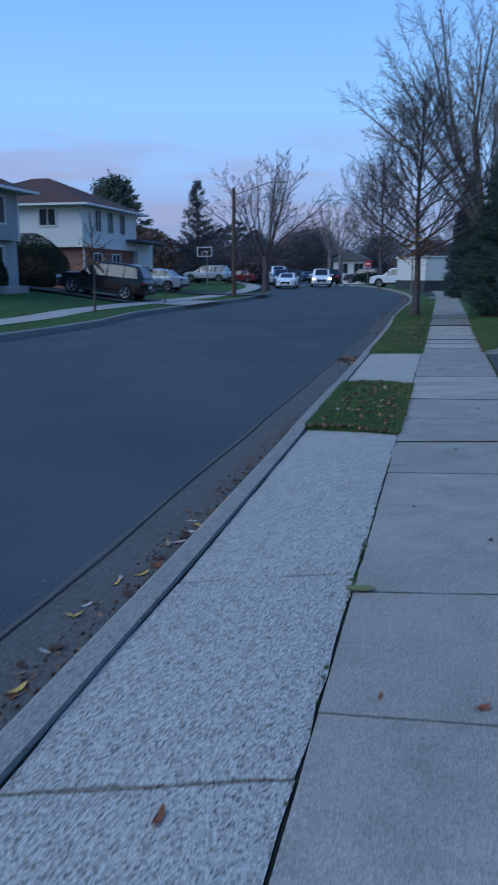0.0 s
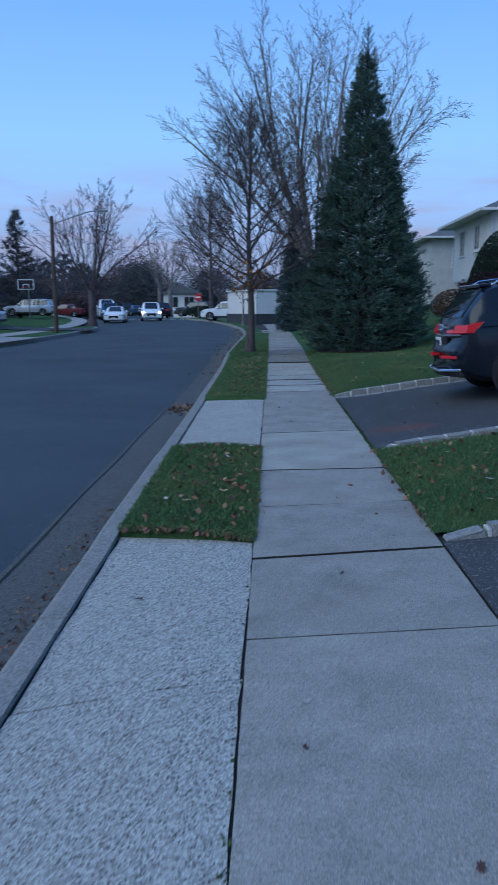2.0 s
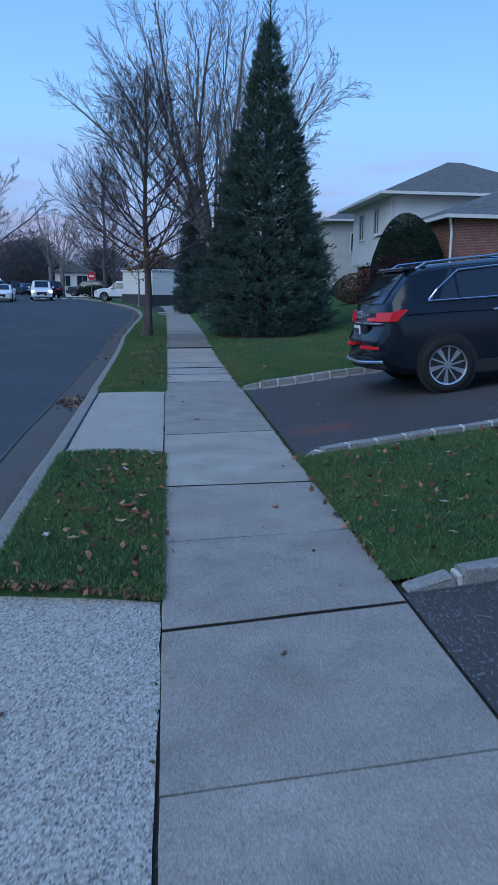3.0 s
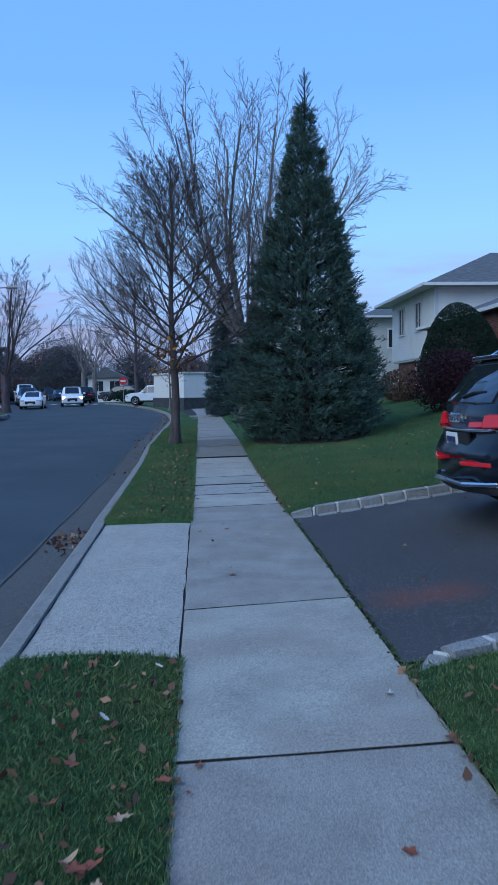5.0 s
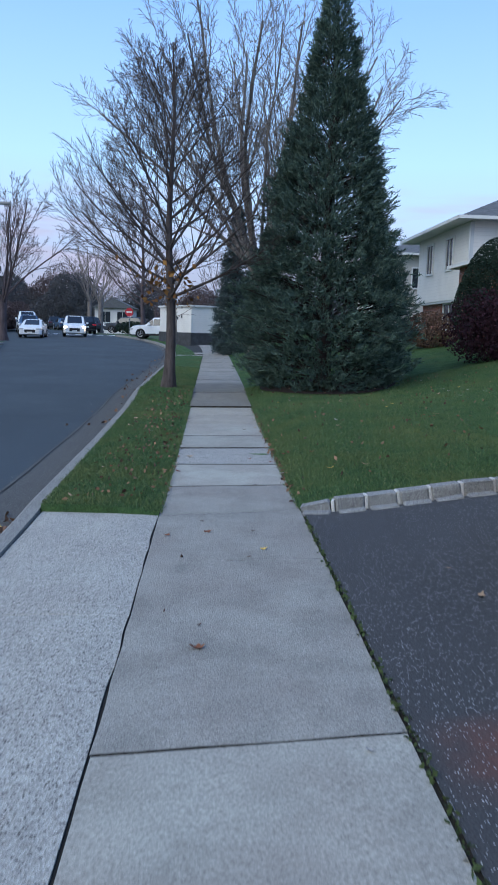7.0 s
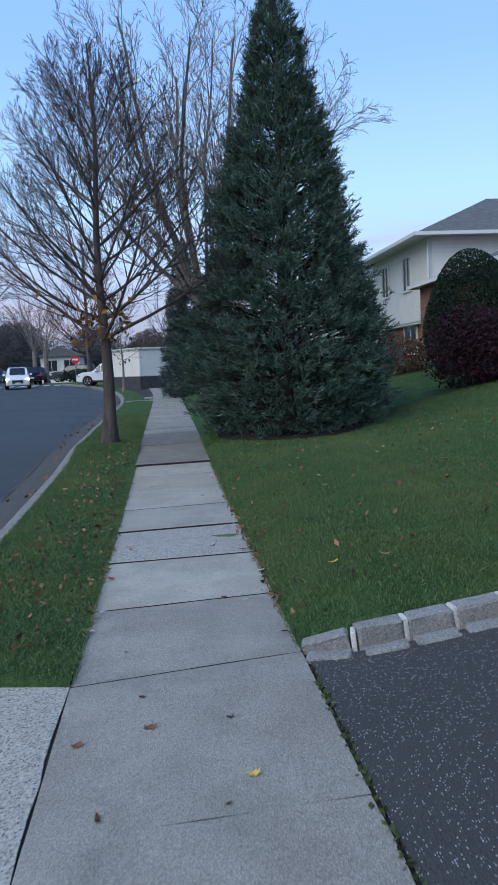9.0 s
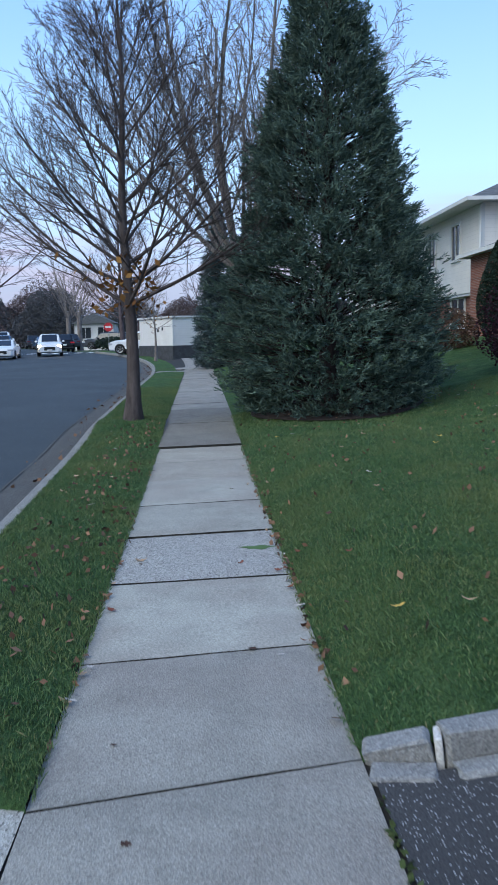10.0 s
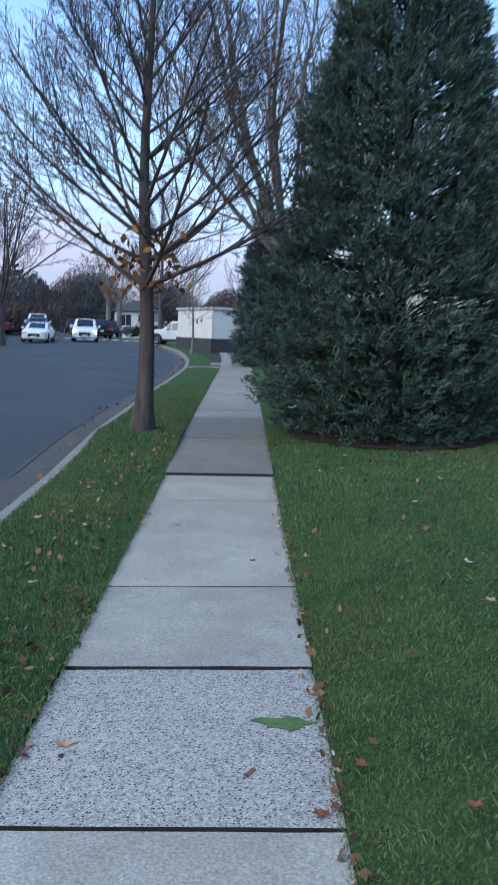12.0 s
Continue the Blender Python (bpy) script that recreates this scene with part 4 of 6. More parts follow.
def shrub(name, x, y, z, rx, ry, h, seed, label, mat, count, leaf=0.07, cone=0.0, category="shrub", lumps=9, fill=False):
    """Dense leaf shell over inner leaves, with a lumpy outline."""
    t = thing(name, label, category, Matrix.Translation((x, y, z)))
    rnd = random.Random(seed)
    sv, sf = [], []
    for i in range(7):
        a = i * 0.9
        frames_tube([Vector((0, 0, -0.1)), Vector((0.25 * rx * math.cos(a), 0.25 * ry * math.sin(a), h * 0.4)), Vector((0.5 * rx * math.cos(a), 0.5 * ry * math.sin(a), h * 0.7))], [0.04, 0.025, 0.01], 4, sv, sf)
    raw("branchwork", sv, sf, M["bark_dark"], t)
    bumps = [(Vector((rnd.gauss(0, 1), rnd.gauss(0, 1), rnd.gauss(0, 1))).normalized(), rnd.uniform(0.05, 0.42 if fill else 0.2)) for _ in range(lumps)]
    pts = []
    for _ in range(count):
        d = Vector((rnd.gauss(0, 1), rnd.gauss(0, 1), rnd.gauss(0, 1))).normalized()
        k_ = rnd.random() ** 0.42 if fill else 1 - 0.45 * rnd.random() ** 2.2
        k_ *= 0.9 + sum(s * max(0, d.dot(bd)) ** (14 if fill else 4) for bd, s in bumps)
        zz = (d.z * k_ + 1) / 2
        tap = 1 - cone * zz
        pts.append((d.x * k_ * rx * tap, d.y * k_ * ry * tap, zz * h))
    v, f = [], []
    leaf_cloud(pts, leaf, rnd, v, f, long=1.8)
    raw("leaves", v, f, mat, t)
    return t


street_tree(-1.19, 24.5, gz(24.5) + 0.09, 8.1, 4.7, 3, "young bare street tree with a straight grey trunk on the verge", 2.2, 0.135, "bark", 150, 38, (0, 0), 0.0042, (10, 7, 4))
garden_conifer(2.42, 24.75, lawn_z(2.42, 24.75) - 0.05, 9.65, [(0.0, 1.55), (0.5, 1.92), (1.3, 2.15), (2.2, 2.06), (3.1, 1.72), (4.6, 1.30), (6.1, 0.93), (7.4, 0.58), (8.4, 0.28), (9.0, 0.13), (9.6, 0.05)], 11, "tall dark green spruce with dense upturned boughs on the lawn")
conifer("blue_spruce", 0.98, 46, lawn_z(0.98, 46), 7.0, 1.2, 12, "bluish green spruce beside the sidewalk", M["blue_spruce"], 340, 34, 0.2, 0.8, 0.15)
vase_tree(1.7, 40, lawn_z(1.7, 40), 15.5, 13, 5, "large bare tree with many pale limbs fanning upward", 3.4, 0.34, "bark_pale", 19, 0.0095, (10, 9, 5), (6, 50))
vase_tree(-14.9, 62, left_z(-14.9, 62), 11.8, 8, 6, "bare tree with spreading limbs across the road", 2.6, 0.28, "twig_far", 13, 0.014, (7, 6, 4), (8, 50))
street_tree(-6.4, 76, gz(76), 13, 8.5, 7, "dense bare street tree with dark twigs", 2.8, 0.25, "twig_far", 0, 30, (0, 0), 0.013, (9, 6))
for x, y, h, s in ((-13.2, 98, 11, 21), (-15.4, 104, 12, 22)):
    vase_tree(x, y, gz(y), h, 8, s, "bare tree with a pale trunk down the street", 3.5, 0.26, "bark_pale", 9, 0.02, (6, 5), (8, 42))
street_tree(-13.3, 24.7, left_z(-13.3, 24.7), 4.1, 1.5, 31, "thin young tree with a few withered leaves across the road", 1.9, 0.045, "bark", 60, 10, (0, 0), 0.006, (4, 3))
street_tree(-13.4, 32.9, left_z(-13.4, 32.9), 2.6, 0.7, 32, "thin sapling across the road", 1.5, 0.03, "bark", 10, 6, (0, 0), 0.006, (3, 2))
street_tree(-2.6, 57, gz(57), 5.5, 2.6, 33, "slender bare sapling on the far verge", 1.9, 0.08, "bark_pale", 25, 14, (0, 0), 0.008, (5, 4))
conifer("spruce", -26.6, 80, left_z(-26.6, 80), 10.4, 2.7, 41, "dark narrow spruce standing behind the parked vans", M["hazed_green"], 210, 14, 0.1, 0.75, 0.34)
# open-crowned pine behind the white house
def pine(x, y, z, height, width, seed):
    t = thing("pine_tree", "tall open-crowned pine above the rooftops", "conifer tree", Matrix.Translation((x, y, z)))
    rnd = random.Random(seed)
    tv, tf = [], []
    frames_tube([Vector((0, 0, h)) for h in (-0.2, height * 0.5, height * 0.95)], [0.3, 0.2, 0.06], 7, tv, tf)
    raw("trunk", tv, tf, M["bark_dark"], t)
    bv, bf, nv, nf = [], [], [], []
    for i in range(46):
        q = 0.42 + 0.56 * i / 46
        az = i * 2.4
        r = width / 2 * (1.1 - 0.75 * (q - 0.42) / 0.56) * rnd.uniform(0.6, 1.1)
        p = [Vector((math.cos(az) * r * s, math.sin(az) * r * s, height * q + 0.9 * s * s)) for s in (0, 0.5, 1)]
        frames_tube(p, [0.09, 0.05, 0.02], 4, bv, bf)
        leaf_cloud([tuple(p[2] * u + p[1] * (1 - u)) for u in (0.2, 0.6, 1.0)], 0.16, rnd, nv, nf, 60, 0.26, 2.6)
    raw("branchwork", bv, bf, M["bark_dark"], t)
    raw("needles", nv, nf, M["pine"], t)


pine(-37.2, 82, left_z(-37.2, 82), 10.6, 8.0, 51)
shrub("maple_tree", -27, 64, left_z(-27, 64), 3.2, 3.0, 5.0, 52, "low maple with russet leaves beside the house", M["russet"], 3800, 0.2, 0.1, "tree")
shrub("tall_hedge", -22.3, 36.2, left_z(-22.3, 36.2) - 0.1, 2.0, 1.5, 2.6, 53, "clipped dark green hedge between two houses", M["yew"], 22000, 0.055, 0.1, "hedge", 20)
shrub("low_shrub", -20.6, 30.0, left_z(-20.6, 30), 0.6, 0.6, 1.3, 54, "small dark evergreen shrub by the grey house", M["yew"], 900, 0.1, 0.5)
shrub("yew_bush", 8.4, 29.6, right_z(8.4, 29.6) - 0.1, 1.55, 1.5, 3.1, 55, "large rounded dark yew bush near the house", M["yew"], 46000, 0.036, 0.26, "bush", 14)
shrub("burgundy_bush", 7.0, 25.8, right_z(7.0, 25.8) - 0.1, 1.15, 1.1, 1.75, 56, "loose burgundy-leaved bush on the lawn", M["burgundy"], 15000, 0.042, 0.2, "bush", 26, True)
shrub("low_shrub", 7.3, 33.5, right_z(7.3, 33.5), 1.1, 0.9, 1.2, 57, "brownish low shrub in front of the brick house", M["russet"], 4500, 0.05, 0.2)
shrub("clipped_hedge", -7.8, 84, gz(84), 1.9, 0.8, 1.35, 58, "low clipped dark hedge near the corner", M["yew"], 1800, 0.12, 0.0, "hedge")
rnd = random.Random(77)
for x, y, h, r, mat in ((-20, 118, 10, 5, "hazed_green"), (-24, 130, 12, 6, "russet"), (-31, 128, 9, 6, "hazed_green"), (-37, 112, 7, 5, "russet"),
                        (-12, 140, 11, 6, "hazed_green"), (-2, 120, 8, 5, "russet"), (-44, 140, 10, 7, "hazed_green"), (-33, 88, 4.4, 3.5, "hazed_green"), (6, 110, 9, 6, "hazed_green"), (-22.5, 92, 4.2, 2.6, "russet")):
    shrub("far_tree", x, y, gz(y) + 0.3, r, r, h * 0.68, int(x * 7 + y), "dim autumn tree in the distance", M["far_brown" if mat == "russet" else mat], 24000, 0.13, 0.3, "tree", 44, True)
for x, y, h, s in ((-19, 122, 11, 61), (-29, 108, 9, 62), (-9, 128, 12, 63), (-38, 120, 11, 64), (1, 104, 11, 65), (8, 95, 10, 66)):
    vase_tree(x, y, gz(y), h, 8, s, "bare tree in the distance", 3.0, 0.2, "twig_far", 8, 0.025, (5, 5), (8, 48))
woods_v, woods_f = [], []
for _ in range(26000):
    a = rnd.uniform(-0.85, 0.75)
    d = rnd.uniform(165, 215)
    top = 7 + 3.5 * math.sin(a * 17) + 2 * math.sin(a * 41)
    leaf_cloud([(d * math.sin(a), d * math.cos(a), 1 + rnd.random() ** 1.3 * top)], 1.1, rnd, woods_v, woods_f)
tagged(raw("far_woods", woods_v, woods_f, M["hazed_green"]), "hazy dark tree line at the end of the street", "woods", kind="stuff")


# ---- houses ----
def window(parent, c, w, h, face, panes=2, frame_m="trim"):
    """A framed window on a wall; face: the way it looks out."""
    x, y, z = c
    win = new("window")
    win.parent = parent
    yaw = {"-y": 0, "+x": 90, "+y": 180, "-x": -90}[face]
    win.matrix_basis = pose(x, y, z, 0, 0, yaw)
    for a, b, c0, c1 in ((-w / 2 - 0.08, w / 2 + 0.08, h / 2, h / 2 + 0.09), (-w / 2 - 0.12, w / 2 + 0.12, -h / 2 - 0.09, -h / 2), (-w / 2 - 0.08, -w / 2, -h / 2, h / 2), (w / 2, w / 2 + 0.08, -h / 2, h / 2)):
        part("frame", box(a, b, -0.07, 0.03, c0, c1), M[frame_m], win)
    for i in range(panes):
        a = -w / 2 + w * i / panes
        part("pane", box(a + 0.02, a + w / panes - 0.02, -0.015, 0.02, -h / 2, h / 2), M["glass"], win)
        if i:
            part("mullion", box(a - 0.025, a + 0.025, -0.05, 0.02, -h / 2, h / 2), M[frame_m], win)
    return win


def hip_roof(parent, x0, x1, y0, y1, z, rise, over, mat, ridge="y"):
    bm = bmesh.new()
    x0, x1, y0, y1 = x0 - over, x1 + over, y0 - over, y1 + over
    half = min(x1 - x0, y1 - y0) / 2
    cx, cy = (x0 + x1) / 2, (y0 + y1) / 2
    if ridge == "y":
        a, b = (cx, y0 + half, z + rise), (cx, y1 - half, z + rise)
    else:
        a, b = (x0 + half, cy, z + rise), (x1 - half, cy, z + rise)
    c = [bm.verts.new(p) for p in ((x0, y0, z), (x1, y0, z), (x1, y1, z), (x0, y1, z))]
    r = [bm.verts.new(p) for p in (a, b)]
    if ridge == "y":
        fs = ((c[0], c[1], r[0]), (c[1], c[2], r[1], r[0]), (c[2], c[3], r[1]), (c[3], c[0], r[0], r[1]))
    else:
        fs = ((c[0], c[1], r[1], r[0]), (c[1], c[2], r[1]), (c[2], c[3], r[0], r[1]), (c[3], c[0], r[0]))
    for f in fs:
        bm.faces.new(f)
    bm.faces.new(c[::-1])
    roof = part("roof", bm, mat, parent)
    for q in (box(x0, x1, y0 - 0.09, y0, z - 0.11, z + 0.02), box(x0, x1, y1, y1 + 0.09, z - 0.11, z + 0.02), box(x0 - 0.09, x0, y0 - 0.09, y1 + 0.09, z - 0.11, z + 0.02), box(x1, x1 + 0.09, y0 - 0.09, y1 + 0.09, z - 0.11, z + 0.02)):
        part("gutter", q, M["trim"], roof, "white eaves gutter")
    part("soffit", box(x0, x1, y0, y1, z - 0.05, z - 0.006), M["trim"], roof)
    return roof


def storey(parent, x0, x1, y0, y1, z0, z1, mat, label):
    """Four walls with thickness."""
    t = 0.2
    for q in (box(x0, x1, y0, y0 + t, z0, z1), box(x0, x1, y1 - t, y1, z0, z1), box(x0, x0 + t, y0 + t, y1 - t, z0, z1), box(x1 - t, x1, y0 + t, y1 - t, z0, z1)):
        part("wall", q, mat, parent, label)


# white two-storey house beyond the lawn
h = thing("house", "two-storey house with cream siding over red brick, grey roof", "house")
gnd = right_z(12, 40) - 0.3
storey(h, 10.5, 19, 38.9, 46.0, gnd, 3.2, M["brick"], "red brick lower wall")
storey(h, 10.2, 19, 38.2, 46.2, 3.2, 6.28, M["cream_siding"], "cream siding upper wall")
part("floor_band", box(10.25, 19, 38.3, 46.1, 3.1, 3.2), M["trim"], h)
hip_roof(h, 10.2, 19, 38.2, 46.2, 6.34, 2.15, 0.75, M["roof_grey"], "x")
for y in (40.95, 44.05):
    window(h, (10.2, y, 5.2), 0.95, 1.3, "-x", 2)
window(h, (10.5, 41.5, 2.5), 1.6, 1.1, "-x", 2)
part("downpipe", tube([(10.12, 38.15, 6.2), (10.12, 38.15, 3.2)], 0.05), M["trim"], h)
part("corner_board", box(10.16, 10.28, 38.16, 38.28, 3.2, 6.25), M["trim"], h)
# its low brick wing
w = thing("garage_wing", "single-storey brick wing with a grey hip roof and white gutter", "house")
storey(w, 9.7, 18, 28.6, 37.9, gnd - 0.2, 4.35, M["brick"], "red brick wall")
hip_roof(w, 9.7, 18, 28.6, 37.9, 4.42, 1.7, 0.32, M["roof_grey"], "y")
part("downpipe", tube([(9.45, 28.3, 4.3), (9.58, 28.5, 4.05), (9.62, 28.52, 3.8), (9.62, 28.52, gnd)], 0.05), M["trim"], w, "white downpipe")
window(w, (12.5, 28.6, 2.9), 1.5, 1.1, "-y", 2)
# house behind it
h = thing("house", "tan stucco house with a grey roof partly hidden by the spruce", "house")
storey(h, 10.8, 20, 56, 66, 0.8, 6.6, M["stucco"], "tan stucco wall")
hip_roof(h, 10.8, 20, 56, 66, 6.68, 2.1, 0.6, M["roof_grey"], "x")
window(h, (13, 56, 5.2), 1.2, 1.2, "-y", 2)
# left: grey house
h = thing("house", "grey-sided two-storey house with an overhanging upper floor", "house")
g0 = left_z(-21, 31)
storey(h, -30, -20.55, 24.5, 31.7, g0 - 0.3, 3.2, M["grey_siding"], "grey siding lower wall")
storey(h, -30, -20.2, 24.0, 31.3, 3.2, 5.45, M["grey_siding"], "grey siding upper wall")
hip_roof(h, -30, -20.2, 24.0, 31.3, 5.5, 2.0, 0.7, M["roof_brown"], "x")
window(h, (-20.2, 29.6, 4.55), 1.0, 1.15, "+x", 1)
window(h, (-20.2, 26.4, 4.55), 1.0, 1.15, "+x", 1)
window(h, (-20.55, 29.8, 2.3), 1.1, 1.2, "+x", 2)
part("step", box(-20.4, -19.4, 28.6, 30.6, g0 - 0.4, g0 + 0.08, 0.02), M["far_concrete"], h)
part("corner_board", box(-20.26, -20.14, 31.24, 31.36, 3.2, 5.4), M["trim"], h)
# left: white house
h = thing("house", "white two-storey house with a brick ground floor and brown hip roof", "house")
g0 = left_z(-23, 44)
storey(h, -32, -22.25, 42.4, 50.6, g0 - 0.3, 3.35, M["brick"], "brick ground-floor wall")
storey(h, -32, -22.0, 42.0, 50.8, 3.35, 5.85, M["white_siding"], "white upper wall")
hip_roof(h, -32, -22.0, 42.0, 50.8, 5.92, 2.1, 0.65, M["roof_brown"], "x")
window(h, (-24.3, 42.0, 5.15), 1.1, 0.95, "-y", 2, "trim")
for y in (44.3, 46.2, 48.2):
    window(h, (-22.0, y, 5.05), 0.8, 1.3, "+x", 2)
for y in (44.6, 47.6):
    window(h, (-22.25, y, 2.4), 1.2, 1.2, "+x", 2)
part("downpipe", tube([(-22.1, 41.9, 5.8), (-22.1, 42.3, 3.3), (-22.1, 42.3, g0)], 0.05), M["trim"], h, "white downpipe")
part("porch_roof", box(-22.0, -20.8, 48.8, 53.4, 3.9, 4.1, 0.03), M["roof_grey"], h)
part("porch_wall", box(-24.0, -22.0, 51.0, 54.0, g0 - 0.2, 4.0), M["white_siding"], h)
# left: further houses
for x, y, wdt, top, wall, roof in ((-33, 62, 9, 6.9, "white_siding", "roof_grey"), (-36, 88, 10, 5.8, "grey_siding", "roof_brown"), (-40, 108, 10, 6.4, "white_siding", "roof_grey")):
    h = thing("house", "pale two-storey house further along the street", "house")
    storey(h, x - wdt, x, y, y + 9, left_z(x, y) - 0.4, top, M[wall], "")
    hip_roof(h, x - wdt, x, y, y + 9, top + 0.06, 2.0, 0.5, M[roof], "x")
    window(h, (x, y + 2.5, top - 1.3), 1.0, 1.2, "+x", 2)
    window(h, (x, y + 6, top - 1.3), 1.0, 1.2, "+x", 2)
    window(h, (x - 2.5, y, top - 1.3), 1.4, 1.2, "-y", 2)
# right: pale house past the corner
h = thing("house", "pale house with a gabled roof past the corner", "house")
storey(h, -16, -11, 112, 118, 0.6, 4.0, M["white_siding"], "white wall")
bm = prism([(-16.4, 4.0), (-13.5, 5.3), (-10.6, 4.0)], 111.5, 118.5)
part("roof", bm, M["roof_grey"], h)
window(h, (-14.6, 112, 2.8), 1.4, 1.4, "-y", 2)
window(h, (-12.3, 112, 2.8), 1.4, 1.4, "-y", 2)

# white garage turned with its corner to the street, on a dark plinth
g = thing("garage", "low white garage on a dark block plinth at the street bend", "garage", pose(-1.7, 62, gz(62), 0, 0, 27.5))
part("plinth", box(-0.06, 6.5, -0.06, 5.6, -0.3, 0.78), M["dark_base"], g, "dark block plinth")
part("wall", box(0, 6.4, 0, 0.2, 0.78, 2.6), M["white_siding"], g)
part("wall", box(0, 0.2, 0.2, 5.5, 0.78, 2.6), M["white_siding"], g)
part("wall", box(6.2, 6.4, 0.2, 5.5, 0.78, 2.6), M["white_siding"], g)
part("wall", box(0.2, 6.2, 5.3, 5.5, 0.78, 2.6), M["white_siding"], g)
part("roof", box(-0.12, 6.52, -0.12, 5.62, 2.6, 2.72, 0.02), M["trim"], g)
part("corner_board", box(-0.02, 0.08, -0.02, 0.08, 0.78, 2.6), M["trim"], g)
part("vent", box(-0.03, 0.0, 2.2, 2.4, 1.7, 1.9), M["dark_base"], g)
part("vent", box(-0.03, 0.0, 1.5, 1.7, 1.8, 2.0), M["dark_base"], g)
shrub("low_shrub", 2.4, 55, gz(55) + 0.2, 1.3, 0.8, 0.7, 82, "low reddish-brown groundcover mound by the walk", M["russet"], 1800, 0.08, 0.1)


# ---- street furniture ----
pz = left_z(-12.75, 43.5)
p = thing("street_lamp", "wooden utility pole with a curved street-lamp arm", "street lamp", Matrix.Translation((-12.75, 43.5, pz)))
tv, tf = [], []
frames_tube([Vector((0, 0, q)) for q in (-0.3, 0, 3, 6.45)], [0.15, 0.14, 0.12, 0.1], 10, tv, tf)
raw("pole", tv, tf, M["pole_wood"], p, smooth=True)
part("arm", tube([(0, 0, 6.0), (0.9, 0.3, 6.35), (2.0, 0.6, 6.75), (2.6, 0.7, 6.8)], 0.03, 6), M["metal"], p)
bm = box(2.5, 3.05, 0.6, 0.85, 6.72, 6.86, 0.04)
part("lamp_head", bm, M["metal"], p)
s = thing("stop_sign", "red octagonal sign on a metal post at the corner", "road sign", Matrix.Translation((-8.2, 82, gz(82))))
part("post", tube([(0, 0, -0.2), (0, 0, 2.5)], 0.035, 6), M["metal"], s)
bm = disc(0.42, 0.02, 8, "Y")
bmesh.ops.rotate(bm, verts=bm.verts, matrix=Matrix.Rotation(radians(22.5), 3, "Y"))
bmesh.ops.translate(bm, verts=bm.verts, vec=(0, -0.04, 2.2))
part("sign_plate", bm, M["sign_red"], s)
part("lettering", box(-0.26, 0.26, -0.06, -0.054, 2.12, 2.28), M["plate"], s, "white lettering bar")
s = thing("basketball_hoop", "driveway basketball hoop with a clear white-edged backboard", "basketball hoop", Matrix.Translation((-24.6, 76, left_z(-24.6, 76))))
part("pole", tube([(0, 0.8, -0.2), (0, 0.8, 2.6), (0, 0.1, 3.2)], 0.06, 8), M["metal"], s)
for q in (box(-0.8, 0.8, -0.02, 0.02, 3.55, 3.62), box(-0.8, 0.8, -0.02, 0.02, 2.65, 2.72), box(-0.8, -0.73, -0.02, 0.02, 2.72, 3.55), box(0.73, 0.8, -0.02, 0.02, 2.72, 3.55)):
    part("backboard_edge", q, M["hoop"], s)
for q in (box(-0.3, 0.3, -0.03, 0.0, 3.12, 3.17), box(-0.3, -0.25, -0.03, 0.0, 2.78, 3.12), box(0.25, 0.3, -0.03, 0.0, 2.78, 3.12)):
    part("target_square", q, M["hoop"], s)
part("rim", tube([(0.23 * math.cos(a), -0.3 + 0.23 * math.sin(a), 2.85) for a in [i * math.pi / 8 for i in range(17)]], 0.02, 5), M["sign_red"], s)
for i in range(7):
    x = -16.4 + i * 1.05
    tagged(raw("crosswalk_bar", [(x, 80.2, road_z(-6, 80) + 0.012), (x + 0.55, 80.2, road_z(-6, 80) + 0.012), (x + 0.55, 82.6, road_z(-6, 82.6) + 0.014), (x, 82.6, road_z(-6, 82.6) + 0.014)], [(0, 1, 2, 3)], M["paint_line"]),
           "white painted bar of a worn crosswalk", "road marking", "crosswalk bars", "structure")


# ---- cars: nose towards +x, ground at z 0, centred ----
def loft(stations):
    """Stations: x, sill z, sill half width, belt z, belt half width, top z, top half width."""
    verts, n = [], 0
    for x, zs, ws, zb, wb, zt, wt in stations:
        half = [(0, zs), (ws * 0.9, zs), (ws, zs + 0.07), (wb, zs + (zb - zs) * 0.55), (wb * 0.985, zb), (wt + (wb * 0.985 - wt) * 0.12, zt - (zt - zb) * 0.14), (wt * 0.86, zt - 0.008), (0, zt)]
        ring = half + [(-y, z) for y, z in half[-2:0:-1]]
        n = len(ring)
        verts += [(x, y, z) for y, z in ring]
    faces = []
    for i in range(len(stations) - 1):
        for k_ in range(n):
            faces.append((i * n + k_, (i + 1) * n + k_, (i + 1) * n + (k_ + 1) % n, i * n + (k_ + 1) % n))
    faces.append(tuple(range(n)))
    faces.append(tuple(range((len(stations) - 1) * n, len(stations) * n))[::-1])
    return verts, faces, n


